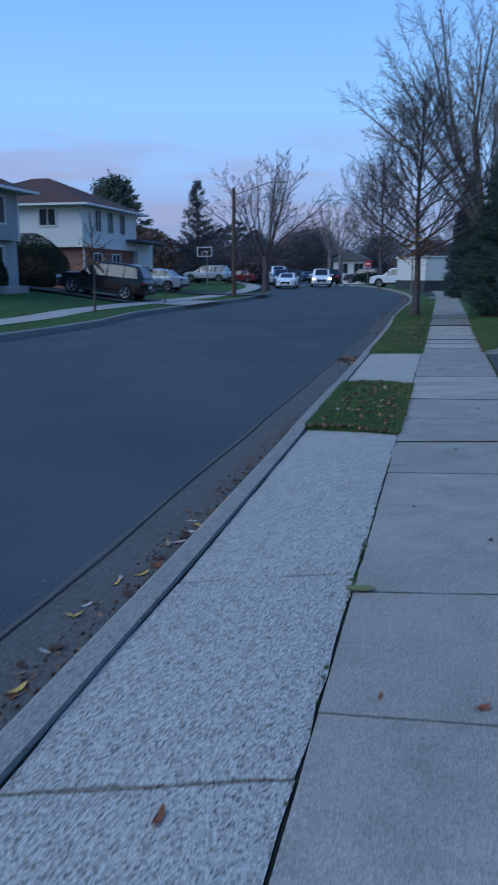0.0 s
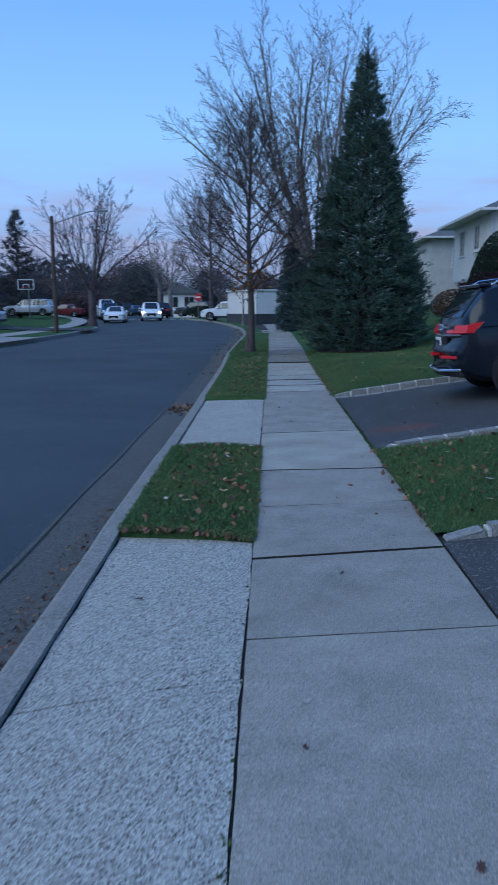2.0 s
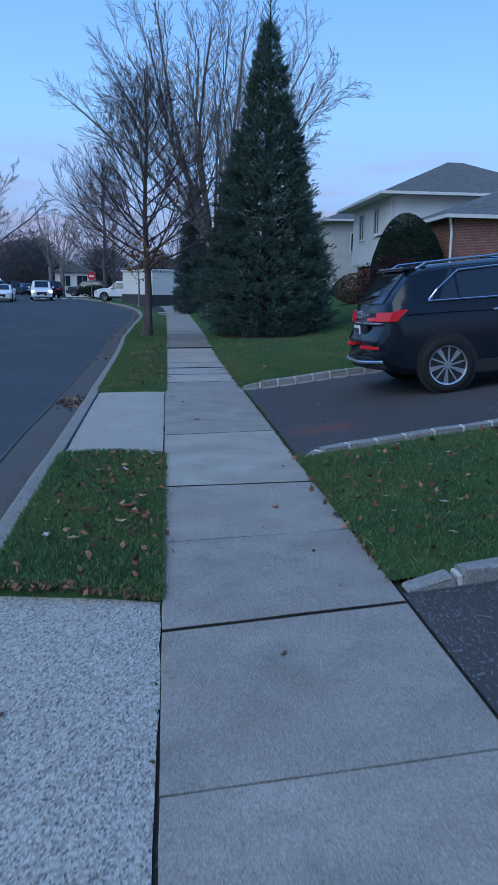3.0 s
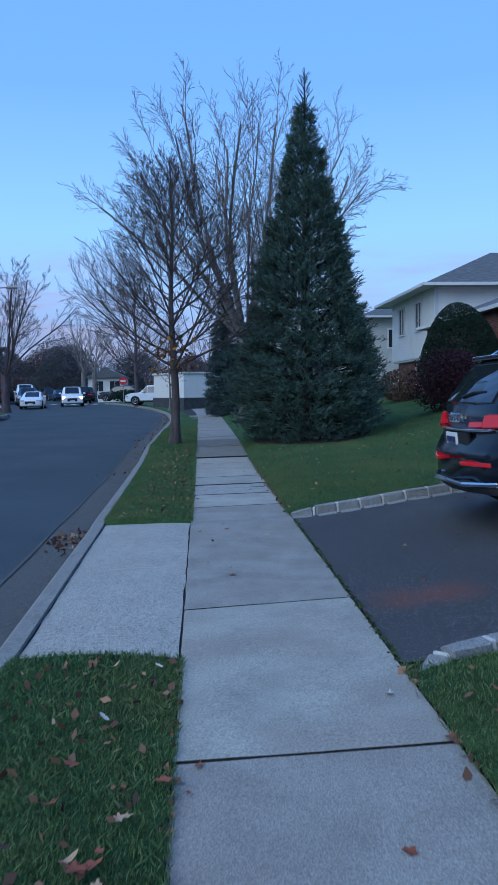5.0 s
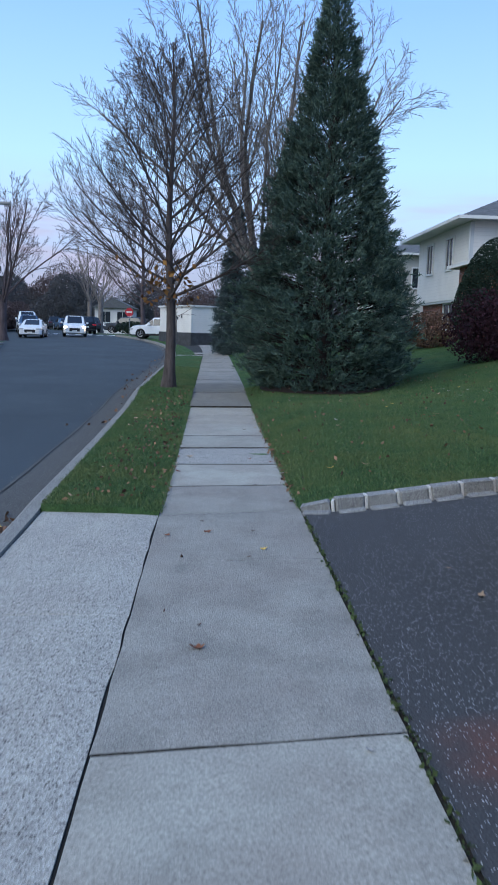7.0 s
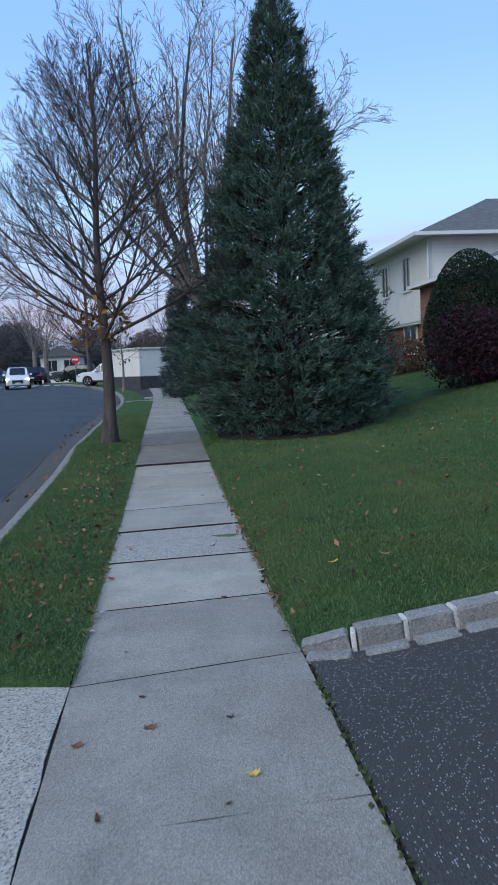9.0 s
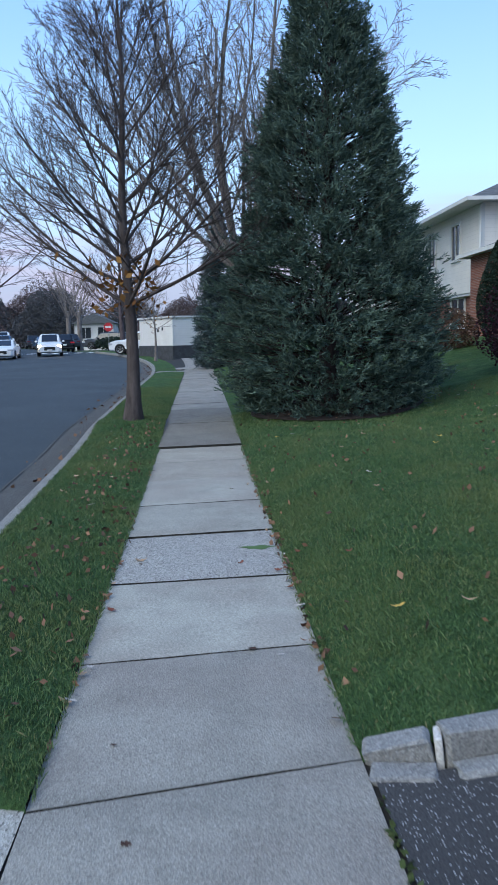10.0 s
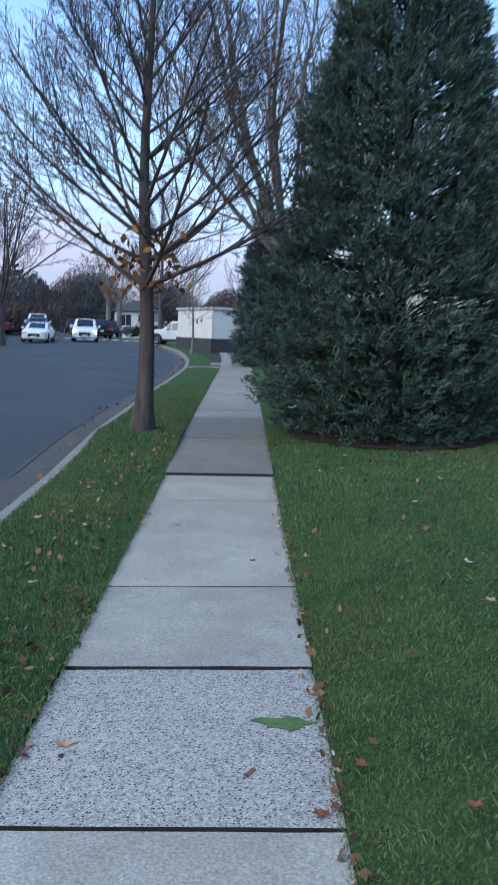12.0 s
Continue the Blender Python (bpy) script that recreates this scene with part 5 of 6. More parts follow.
def wheel_parts(parent, x, y, r, side, spokes, detail):
    hub = new("wheel")
    hub.parent = parent
    hub.matrix_basis = pose(x, y, r, 0, 0, 0 if side < 0 else 180)
    n = 40 if detail else 20
    prof = [(-0.02, 0.68), (-0.035, 0.72), (-0.03, 0.94), (0.02, 1.0), (0.18, 1.0), (0.21, 0.93), (0.2, 0.7)]
    vs = [(rr * r * math.cos(a), yy, rr * r * math.sin(a)) for a in [2 * math.pi * i / n for i in range(n)] for yy, rr in prof]
    m = len(prof)
    fs = [(i * m + j, ((i + 1) % n) * m + j, ((i + 1) % n) * m + j + 1, i * m + j + 1) for i in range(n) for j in range(m - 1)]
    raw("tyre", vs, fs, M["rubber"], hub, smooth=True)
    bm = disc(0.67 * r, 0.05, n)
    bmesh.ops.translate(bm, verts=bm.verts, vec=(0, 0.05, 0))
    rim = part("rim_well", bm, M["plastic"], hub)
    for i in range(spokes):
        a = 2 * math.pi * i / spokes
        tw = 0.16
        pts = [(0.1 * r, a - 0.3), (0.1 * r, a + 0.3), (0.66 * r, a + (0.15 if i % 2 else 0.05) + tw), (0.66 * r, a - (0.13 if i % 2 else 0.04) + tw)]
        bm = prism([(q * math.cos(b), q * math.sin(b)) for q, b in pts], -0.012, 0.02)
        part("spoke", bm, M["alloy"], hub)
    vs = [(rr * r * math.cos(a), yy, rr * r * math.sin(a)) for a in [2 * math.pi * i / n for i in range(n)] for yy, rr in ((-0.028, 0.64), (-0.034, 0.69), (0.0, 0.69), (0.0, 0.64))]
    fs = [(i * 4 + j, ((i + 1) % n) * 4 + j, ((i + 1) % n) * 4 + (j + 1) % 4, i * 4 + (j + 1) % 4) for i in range(n) for j in range(4)]
    raw("rim", vs, fs, M["alloy"], hub)
    part("hub_cap", disc(0.11 * r, 0.05, 16), M["alloy"], hub)


def car(label, paint, at, kind_="suv", L=4.7, W=1.88, H=1.68, lit=False, tail="tail_off", detail=False, over=0.95, group="cars along the street"):
    t = thing("car", label, "car", at, group)
    hw = W / 2
    sill = 0.26 if kind_ == "suv" else 0.2
    belt = H * 0.60 if kind_ == "suv" else H * 0.64
    b, f = -L / 2, L / 2
    if detail:
        belt = 1.13
        st = [(b, 0.50, hw * 0.80, 0.66, hw * 0.86, 0.72, hw * 0.82), (b + 0.04, 0.42, hw * 0.90, 0.74, hw * 0.93, 0.80, hw * 0.88), (b + 0.10, 0.38, hw * 0.95, 0.84, hw * 0.955, 0.90, hw * 0.90),
              (b + 0.13, 0.36, hw * 0.95, 1.02, hw * 0.955, 1.08, hw * 0.88), (b + 0.19, 0.34, hw * 0.96, 1.10, hw * 0.96, 1.20, hw * 0.85), (b + 0.38, 0.30, hw * 0.97, 1.15, hw * 0.97, 1.37, hw * 0.80),
              (b + 0.64, 0.27, hw * 0.985, 1.19, hw * 0.975, 1.60, hw * 0.75), (b + 0.80, sill, hw, 1.20, hw * 0.98, 1.65, hw * 0.74), (b + 1.2, sill, hw, 1.19, hw * 0.99, H - 0.005, hw * 0.755), (b + 2.0, sill, hw, 1.17, hw, H, hw * 0.76),
              (b + L * 0.60, sill, hw, 1.14, hw, H * 0.98, hw * 0.75), (b + L * 0.735, sill, hw, 1.08, hw * 0.985, 1.13, hw * 0.82), (f - 0.5, sill, hw * 0.98, 1.0, hw * 0.96, 1.04, hw * 0.76), (f - 0.14, 0.27, hw * 0.93, 0.82, hw * 0.90, 0.88, hw * 0.74), (f, 0.34, hw * 0.78, 0.62, hw * 0.80, 0.68, hw * 0.7)]
        glass, wind, rear = (7, 10), 10, 4
    elif kind_ == "suv":
        st = [(b, 0.42, hw * 0.80, belt * 0.80, hw * 0.84, belt * 0.84, hw * 0.80), (b + 0.06, 0.34, hw * 0.90, belt * 0.93, hw * 0.93, belt * 0.97, hw * 0.84),
              (b + 0.16, 0.30, hw * 0.95, belt, hw * 0.96, belt + 0.06, hw * 0.80), (b + 0.30, 0.28, hw * 0.97, belt + 0.02, hw * 0.975, belt + 0.30, hw * 0.77), (b + 0.52, sill, hw, belt + 0.02, hw * 0.985, H * 0.975, hw * 0.74),
              (b + 1.1, sill, hw, belt + 0.01, hw, H, hw * 0.76), (b + 2.0, sill, hw, belt, hw, H, hw * 0.76), (b + L * 0.60, sill, hw, belt - 0.01, hw, H * 0.975, hw * 0.75),
              (b + L * 0.735, sill, hw, belt, hw * 0.985, belt + 0.06, hw * 0.80), (f - 0.5, sill, hw * 0.98, belt - 0.06, hw * 0.96, belt + 0.0, hw * 0.76), (f - 0.14, 0.27, hw * 0.93, belt * 0.84, hw * 0.90, belt * 0.88, hw * 0.74), (f, 0.34, hw * 0.78, belt * 0.66, hw * 0.80, belt * 0.70, hw * 0.7)]
        glass, wind, rear = (4, 7), 7, 2
    else:
        st = [(b, 0.38, hw * 0.80, belt * 0.84, hw * 0.84, belt * 0.90, hw * 0.76), (b + 0.12, 0.28, hw * 0.94, belt * 0.98, hw * 0.95, belt * 1.04, hw * 0.80),
              (b + 0.62, sill, hw, belt, hw * 0.98, belt * 1.07, hw * 0.80), (b + 1.15, sill, hw, belt, hw, H * 0.95, hw * 0.68), (b + 1.75, sill, hw, belt, hw, H, hw * 0.70), (b + L * 0.55, sill, hw, belt - 0.01, hw, H * 0.97, hw * 0.70),
              (b + L * 0.71, sill, hw, belt - 0.01, hw * 0.98, belt + 0.06, hw * 0.80), (f - 0.5, sill, hw * 0.97, belt - 0.07, hw * 0.95, belt - 0.02, hw * 0.76), (f - 0.12, 0.25, hw * 0.92, belt * 0.80, hw * 0.9, belt * 0.84, hw * 0.74), (f, 0.3, hw * 0.78, belt * 0.62, hw * 0.8, belt * 0.66, hw * 0.7)]
        glass, wind, rear = (3, 5), 5, 2
    vs, fs, n = loft(st)
    body = raw("body", vs, fs, M[paint], t, smooth=True)
    body.data.set_sharp_from_angle(angle=radians(32))
    V = [Vector(v) for v in vs]

    def pane(quads, name, mat, off):
        for q in quads:
            nrm = (q[1] - q[0]).cross(q[3] - q[0]).normalized()
            c = sum(q, Vector()) / 4
            if nrm.dot(c - Vector((c.x * 0.7, 0, 0.8))) < 0:
                nrm = -nrm
            o = [c + (p - c) * 0.93 + nrm * off for p in q]
            i_ = [c + (p - c) * 0.93 - nrm * 0.01 for p in q]
            raw(name, [tuple(p) for p in o + i_], [(0, 1, 2, 3), (0, 4, 5, 1), (1, 5, 6, 2), (2, 6, 7, 3), (3, 7, 4, 0)], mat, t)
    sideq = []
    for i in range(glass[0] + (1 if detail else 0), glass[1]):
        for a, c in ((4, 5), (n - 4, n - 5)):
            sideq.append([V[i * n + a], V[(i + 1) * n + a], V[(i + 1) * n + c], V[i * n + c]])
    for a, c in ((4, 5), (n - 4, n - 5)):
        i = glass[1]
        sideq.append([V[i * n + a], V[i * n + a].lerp(V[(i + 1) * n + a], 0.75), V[i * n + c].lerp(V[(i + 1) * n + c], 0.45), V[i * n + c]])
        i = glass[0] - (0 if detail else 1)
        sideq.append([V[i * n + a].lerp(V[(i + 1) * n + a], 0.35), V[(i + 1) * n + a], V[(i + 1) * n + c], V[i * n + c].lerp(V[(i + 1) * n + c], 0.85 if detail else 0.7)])
    pane(sideq, "side_window", M["car_glass"], 0.006)
    i = wind
    pane([[V[i * n + 6], V[(i + 1) * n + 6], V[(i + 1) * n + n - 6], V[i * n + n - 6]]], "windscreen", M["car_glass"], 0.012)
    i = rear
    j = 6 if detail else 4 if kind_ == "suv" else 3
    pane([[V[i * n + 6], V[j * n + 6], V[j * n + n - 6], V[i * n + n - 6]]], "rear_window", M["car_glass"], 0.022 if detail else 0.05 if kind_ == "suv" else 0.012)
    r = 0.37 if kind_ == "suv" else 0.33
    for x in (b + over, f - 0.92):
        for s_ in (-1, 1):
            bm = disc(r * 1.10, 0.03, 28)
            bmesh.ops.translate(bm, verts=bm.verts, vec=(x, s_ * (hw - 0.012), r + 0.015))
            part("wheel_arch", bm, M["plastic"], t)
            wheel_parts(t, x, s_ * (hw + 0.004), r, s_, 10 if detail else 5, detail)
    for s_ in (-1, 1):
        part("sill_trim", box(b + 1.3, f - 1.3, s_ * hw - 0.02, s_ * hw + 0.012, sill - 0.02, sill + 0.14, 0.01), M["plastic"], t)
        part("mirror", box(b + L * 0.64, b + L * 0.64 + 0.2, min(s_ * hw, s_ * (hw + 0.2)), max(s_ * hw, s_ * (hw + 0.2)), belt + 0.03, belt + 0.18, 0.04), M[paint], t)
        y0, y1 = sorted((s_ * hw * (0.66 if lit else 0.52), s_ * hw * 0.93))
        part("headlight", box(f - 0.3, f - 0.005, y0, y1, belt * 0.66, belt * 0.80, 0.03), M["head" if lit else "head_off"], t)
        part("door_handle", box(b + 1.65, b + 1.87, s_ * hw - 0.01, s_ * hw + 0.03, belt - 0.12, belt - 0.085, 0.012), M["chrome" if detail else paint], t)
        if not detail:
            part("rear_light", box(b + 0.0, b + 0.2, y0, y1, belt * 0.78, belt * 0.93, 0.03), M[tail], t)
    part("grille", box(f - 0.06, f + 0.012, -hw * 0.45, hw * 0.45, belt * 0.42, belt * 0.68, 0.02), M["plastic"], t)
    part("front_plate", box(f + 0.012, f + 0.02, -0.2, 0.2, belt * 0.38, belt * 0.5), M["plate"], t)
    if not detail:
        part("licence_plate", box(b - 0.018, b + 0.02, -0.16, 0.16, belt * 0.60, belt * 0.74), M["plate"], t)
    part("rear_bumper", box(b + (0.02 if detail else -0.02), b + 0.25, -hw * 0.86, hw * 0.86, 0.36 if detail else 0.34, 0.5, 0.05), M["plastic"], t)
    return t


# navy SUV backed out towards the street on the driveway
CX, CY, CL = 4.37, 11.31, 4.68
slope = -math.degrees(math.atan2(drive_z(5.9, 0) - drive_z(3.04, 0), 2.86))
b = -CL / 2
suv = car("navy blue SUV parked on the asphalt driveway with red tail lights", "navy", pose(CX, CY, (drive_z(3.04, 0) + drive_z(5.9, 0)) / 2 - 0.02, 0, slope, 0), "suv", CL, 1.89, 1.67, False, "tail", True, 1.01)
for s_ in (-1, 1):
    part("tail_light", prism([(b + 0.075, 0.995), (b + 0.11, 1.10), (b + 0.30, 1.125), (b + 0.50, 1.13), (b + 0.35, 1.05), (b + 0.22, 0.985)], s_ * 0.62, s_ * 0.918), M["tail"], suv, "glowing red tail light")
    part("inner_tail_light", prism([(b + 0.07, 1.0), (b + 0.085, 1.04), (b + 0.2, 1.04), (b + 0.2, 1.0)], s_ * 0.42, s_ * 0.62), M["tail"], suv)
    part("tail_light_edge", tube([(b + 0.066, s_ * 0.40, 0.993), (b + 0.072, s_ * 0.62, 0.99), (b + 0.09, s_ * 0.90, 0.985), (b + 0.30, s_ * 0.925, 1.03), (b + 0.5, s_ * 0.925, 1.125)], 0.006, 5), M["tail_off"], suv)
    y0, y1 = sorted((s_ * 0.34, s_ * 0.80))
    part("rear_reflector", box(b - 0.012, b + 0.2, y0, y1, 0.635, 0.675, 0.012), M["tail"], suv, "red bumper reflector")
    part("roof_rail", tube([(b + 0.75, s_ * 0.62, 1.62), (b + 0.9, s_ * 0.62, 1.69), (b + 2.0, s_ * 0.63, 1.71), (b + 2.85, s_ * 0.62, 1.64)], 0.018, 6), M["chrome"], suv)
    part("window_trim", tube([(b + 0.80, s_ * 0.935, 1.21), (b + 0.93, s_ * 0.885, 1.34), (b + 1.25, s_ * 0.785, 1.56), (b + 2.0, s_ * 0.765, 1.58), (b + 2.75, s_ * 0.775, 1.545), (b + 3.35, s_ * 0.935, 1.13)], 0.014, 6), M["chrome"], suv, "chrome window trim")
    part("belt_trim", tube([(b + 0.80, s_ * 0.937, 1.208), (b + 2.0, s_ * 0.948, 1.18), (b + 3.35, s_ * 0.945, 1.11)], 0.012, 6), M["chrome"], suv)
    part("shoulder_crease", tube([(b + 0.45, s_ * 0.928, 1.06), (b + 1.07, s_ * 0.944, 1.05), (b + 2.2, s_ * 0.947, 1.0)], 0.008, 5), M["navy"], suv)
part("tailgate_strip", box(b + 0.06, b + 0.13, -0.74, 0.74, 0.955, 0.98, 0.01), M["chrome"], suv, "chrome strip across the tailgate")
plate = part("licence_plate", box(b + 0.07, b + 0.13, -0.16, 0.16, 0.79, 0.935, 0.01), M["plate"], suv)
for q in range(6):
    part("plate_character", box(b + 0.066, b + 0.071, -0.125 + 0.043 * q, -0.097 + 0.043 * q, 0.835, 0.895), M["ink"], plate, "dark illegible character")
part("plate_recess", box(b + 0.082, b + 0.125, -0.36, 0.36, 0.775, 0.945, 0.02), M["plastic"], suv)
part("bumper_trim", tube([(b + 0.28, -0.86, 0.50), (b + 0.02, -0.80, 0.47), (b - 0.03, -0.4, 0.455), (b - 0.03, 0.4, 0.455), (b + 0.02, 0.80, 0.47), (b + 0.28, 0.86, 0.50)], 0.024, 6), M["chrome"], suv, "chrome lower bumper trim")
part("spoiler", box(b + 0.58, b + 0.9, -0.62, 0.62, 1.605, 1.655, 0.02), M["navy"], suv)
part("wiper", tube([(b + 0.23, 0.0, 1.27), (b + 0.27, -0.2, 1.31), (b + 0.29, -0.42, 1.31)], 0.013, 5), M["plastic"], suv)
part("aerial", box(b + 0.95, b + 1.12, -0.025, 0.025, 1.64, 1.70, 0.02), M["navy"], suv)
for i in range(4):
    y = -0.105 + 0.07 * i
    part("badge_ring", tube([(b + 0.125 + 0.2 * 0.042 * math.sin(a), y + 0.042 * math.cos(a), 1.075 + 0.042 * math.sin(a)) for a in [q * math.pi / 6 for q in range(13)]], 0.008, 4), M["chrome"], suv)

# the rear of the body is bowed: its corners sweep forward
for o in suv.children_recursive:
    kind_of = o.name.split(".")[0]
    if o.type != "MESH" or o.parent not in (suv, plate) or kind_of in ("wheel_arch", "sill_trim", "mirror", "headlight", "grille", "front_plate"):
        continue
    bm = bmesh.new()
    bm.from_mesh(o.data)
    if kind_of in ("rear_window", "spoiler", "rear_bumper", "tailgate_strip", "rear_reflector", "plate_recess"):
        bmesh.ops.subdivide_edges(bm, edges=bm.edges[:], cuts=3, use_grid_fill=True)
    for q in bm.verts:
        q.co.x += 0.2 * (abs(q.co.y) / 0.9) ** 2 * min(1.0, max(0.0, (b + 0.58 - q.co.x) / 0.45))
    bm.to_mesh(o.data)
    bm.free()

car("black SUV parked on the concrete driveway across the road", "black_paint", pose(-17.0, 34, left_z(-17.0, 34) + 0.05, 0, -6.5, 180), "suv", 4.75, 1.9, 1.74, False, "tail_off")
car("white sedan parked on a driveway across the road", "silver_paint", pose(-19.7, 48, left_z(-19.7, 48) + 0.05, 0, -3.2, 180), "sedan", 4.6, 1.8, 1.44)
car("silver minivan parked across a front lawn driveway", "silver_paint", pose(-25.2, 79, left_z(-25.2, 79) + 0.06, 0, 0, 180), "suv", 5.0, 1.95, 1.72)
car("red car parked behind the minivan", "red_paint", pose(-24.0, 88, left_z(-24, 88) + 0.05, 0, 0, 180), "sedan", 4.5, 1.8, 1.45)
car("white sedan parked at the kerb facing the walker", "white_paint", pose(-14.7, 70.5, road_z(-11, 70) + 0.02, 0, 0, -84), "sedan", 4.7, 1.84, 1.46)
car("dark SUV parked behind the white sedan", "blue_paint", pose(-17.0, 79, road_z(-10, 79) + 0.02, 0, 0, -78), "suv", 4.7, 1.9, 1.75)
car("white van parked further along the kerb", "white_paint", pose(-18.6, 85, road_z(-10, 85) + 0.02, 0, 0, -74), "suv", 5.2, 1.95, 2.1)
car("black SUV stopped near the crosswalk with its rear lights on", "black_paint", pose(-13.2, 86, road_z(-6, 86) + 0.02, 0, 0, 108), "suv", 4.7, 1.9, 1.72, False, "tail")
car("dark grey SUV waiting beyond the crosswalk", "grey_paint", pose(-14.6, 98, road_z(-6, 98) + 0.02, 0, 0, 112), "suv", 4.7, 1.9, 1.7, False, "tail_off")
for i, (x, y, p_) in enumerate(((-22.6, 96, "grey_paint"), (-25.2, 103, "silver_paint"), (-28, 110, "black_paint"), (-31, 117, "white_paint"), (-19.2, 107, "blue_paint"), (-22, 114, "grey_paint"))):
    car("car parked in a row far down the street", p_, pose(x, y, road_z(-6, y) + 0.02, 0, 0, 112), "suv" if i % 2 else "sedan", 4.6, 1.85, 1.7 if i % 2 else 1.45)
car("white pickup parked by the shed", "white_paint", pose(-4.5, 72, gz(72) + 0.02, 0, 0, 172), "suv", 4.9, 1.9, 1.75)
car("dark minivan parked past the hedge", "grey_paint", pose(-9.5, 92, gz(92) + 0.02, 0, 0, 175), "suv", 4.9, 1.9, 1.75)
car("white SUV driving towards the walker with headlights on", "white_paint", pose(-12.0, 74, road_z(-7, 74) + 0.01, 0, 0, -80), "suv", 4.7, 1.9, 1.75, True)

# ---- grass, leaves and small litter ----
def blades(name, label, x0, x1, y0, y1, per, zf, hgt, seed, keep=None):
    rs = np.random.RandomState(seed)
    n = int((x1 - x0) * (y1 - y0) * per)
    xs, ys = rs.uniform(x0, x1, n), rs.uniform(y0, y1, n)
    verts, faces = [], []
    az, ln, hh = rs.uniform(0, 6.283, n), rs.normal(0, 0.6, n), hgt * rs.uniform(0.4, 1.05, n)
    ww = rs.uniform(0.0014, 0.0030, n) * (1 if y0 < 20 else 1.6)
    for i in range(n):
        x, y = xs[i], ys[i]
        if keep and not keep(x, y):
            continue
        z = zf(x, y) - 0.006
        x = kerbward(x, y)
        c, s = math.cos(az[i]), math.sin(az[i])
        w, h, l = ww[i], hh[i], ln[i] * hh[i]
        k_ = len(verts)
        verts += [(x - c * w, y - s * w, z), (x + c * w, y + s * w, z), (x + c * w * 0.7 - s * l * 0.4, y + s * w * 0.7 + c * l * 0.4, z + h * 0.6), (x - s * l, y + c * l, z + h)]
        faces += [(k_, k_ + 1, k_ + 2), (k_, k_ + 2, k_ + 3)]
    ob = raw(name, verts, faces, M["grass"])
    return tagged(ob, label, "grass", kind="stuff")


blades("grass", "short dense grass of the small verge plot", -1.59, -0.61, 4.5, 8.4, 9000, verge_z, 0.042, 1, lambda x, y: plot_edge(x)[0] - 0.02 < y < plot_edge(x)[1] + 0.01)
blades("grass", "short grass of the long verge", -1.59, -0.605, 13.1, 22, 7500, verge_z, 0.04, 2, lambda x, y: y > 13.36 - 0.30 * (x + 1.1))
blades("grass", "grass of the verge around the street tree", -1.60, -0.61, 22, 34, 2500, verge_z, 0.045, 3)
blades("grass", "short grass of the small lawn between driveways", 0.615, 3.0, 4.62, 7.95, 5000, small_lawn_z, 0.04, 4)
blades("grass", "short grass along the sidewalk edge of the big lawn", 0.605, 2.6, 13.42, 20, 7000, lawn_z, 0.036, 5)
blades("grass", "grass of the big sloping lawn", 2.6, 6.5, 13.42, 20, 3200, lawn_z, 0.042, 6)
blades("grass", "grass of the lawn near the conifer", 0.605, 7.5, 20, 25.5, 2000, lawn_z, 0.045, 7, lambda x, y: (x - 2.55) ** 2 / 2.5 + (y - 24.8) ** 2 / 3.0 > 0.95)

# weeds and moss in the joint between apron and walk
rnd = random.Random(5)
v, f = [], []
for _ in range(260):
    y = rnd.choice((rnd.uniform(-2, 4.6), rnd.gauss(0.55, 0.12), rnd.gauss(1.2, 0.15)))
    leaf_cloud([(-0.643 + rnd.gauss(0, 0.008), y, walk_z(-0.64, y) - 0.02 + rnd.random() * 0.018)], 0.016, rnd, v, f)
for _ in range(420):
    y = rnd.uniform(8.0, 13.1)
    leaf_cloud([(0.645 + rnd.gauss(0, 0.012), y, 0.008 + rnd.random() * 0.012)], 0.02, rnd, v, f)
tagged(raw("joint_weeds", v, f, M["moss"]), "tufts of moss and weed growing in paving joints", "weeds", kind="stuff")


def leaf_mesh(seed, mat):
    """A curled fallen leaf with pointed lobes."""
    r_ = random.Random(seed)
    lobes = r_.choice((5, 5, 7, 1))
    pts = []
    n = 20
    for i in range(n):
        a = 2 * math.pi * i / n
        if lobes == 1:
            q = 1.0 - 0.45 * abs(math.sin(a))
            y = 0.48
        else:
            q = 0.76 + 0.2 * math.cos(a * lobes) + r_.uniform(-0.1, 0.1)
            y = 0.62
        pts.append((q * math.cos(a), q * math.sin(a) * y))
    cu, cv = r_.uniform(0.1, 0.7), r_.uniform(-0.2, 0.8)
    verts = [(0, 0, 0.03)] + [(x * 0.55, y * 0.55, 0.05 + 0.3 * (cu * x * x + cv * y * y)) for x, y in pts] + [(x, y, 0.02 + cu * x * x * 0.7 + cv * y * y * 0.6 + r_.uniform(0, 0.12)) for x, y in pts]
    low = min(q[2] for q in verts)
    verts = [(x, y, z - low) for x, y, z in verts]
    faces = [(0, 1 + i, 1 + (i + 1) % n) for i in range(n)] + [(1 + i, 1 + n + i, 1 + n + (i + 1) % n, 1 + (i + 1) % n) for i in range(n)]
    me = bpy.data.meshes.new("fallen_leaf")
    me.from_pydata(verts, [], faces)
    me.materials.append(mat)
    return me


LEAVES = [[leaf_mesh(100 * i + j, m) for j in range(4)] for i, m in enumerate(LEAF)]
TONES = ("brown", "pale tan", "reddish", "yellow", "greyish", "dark withered")


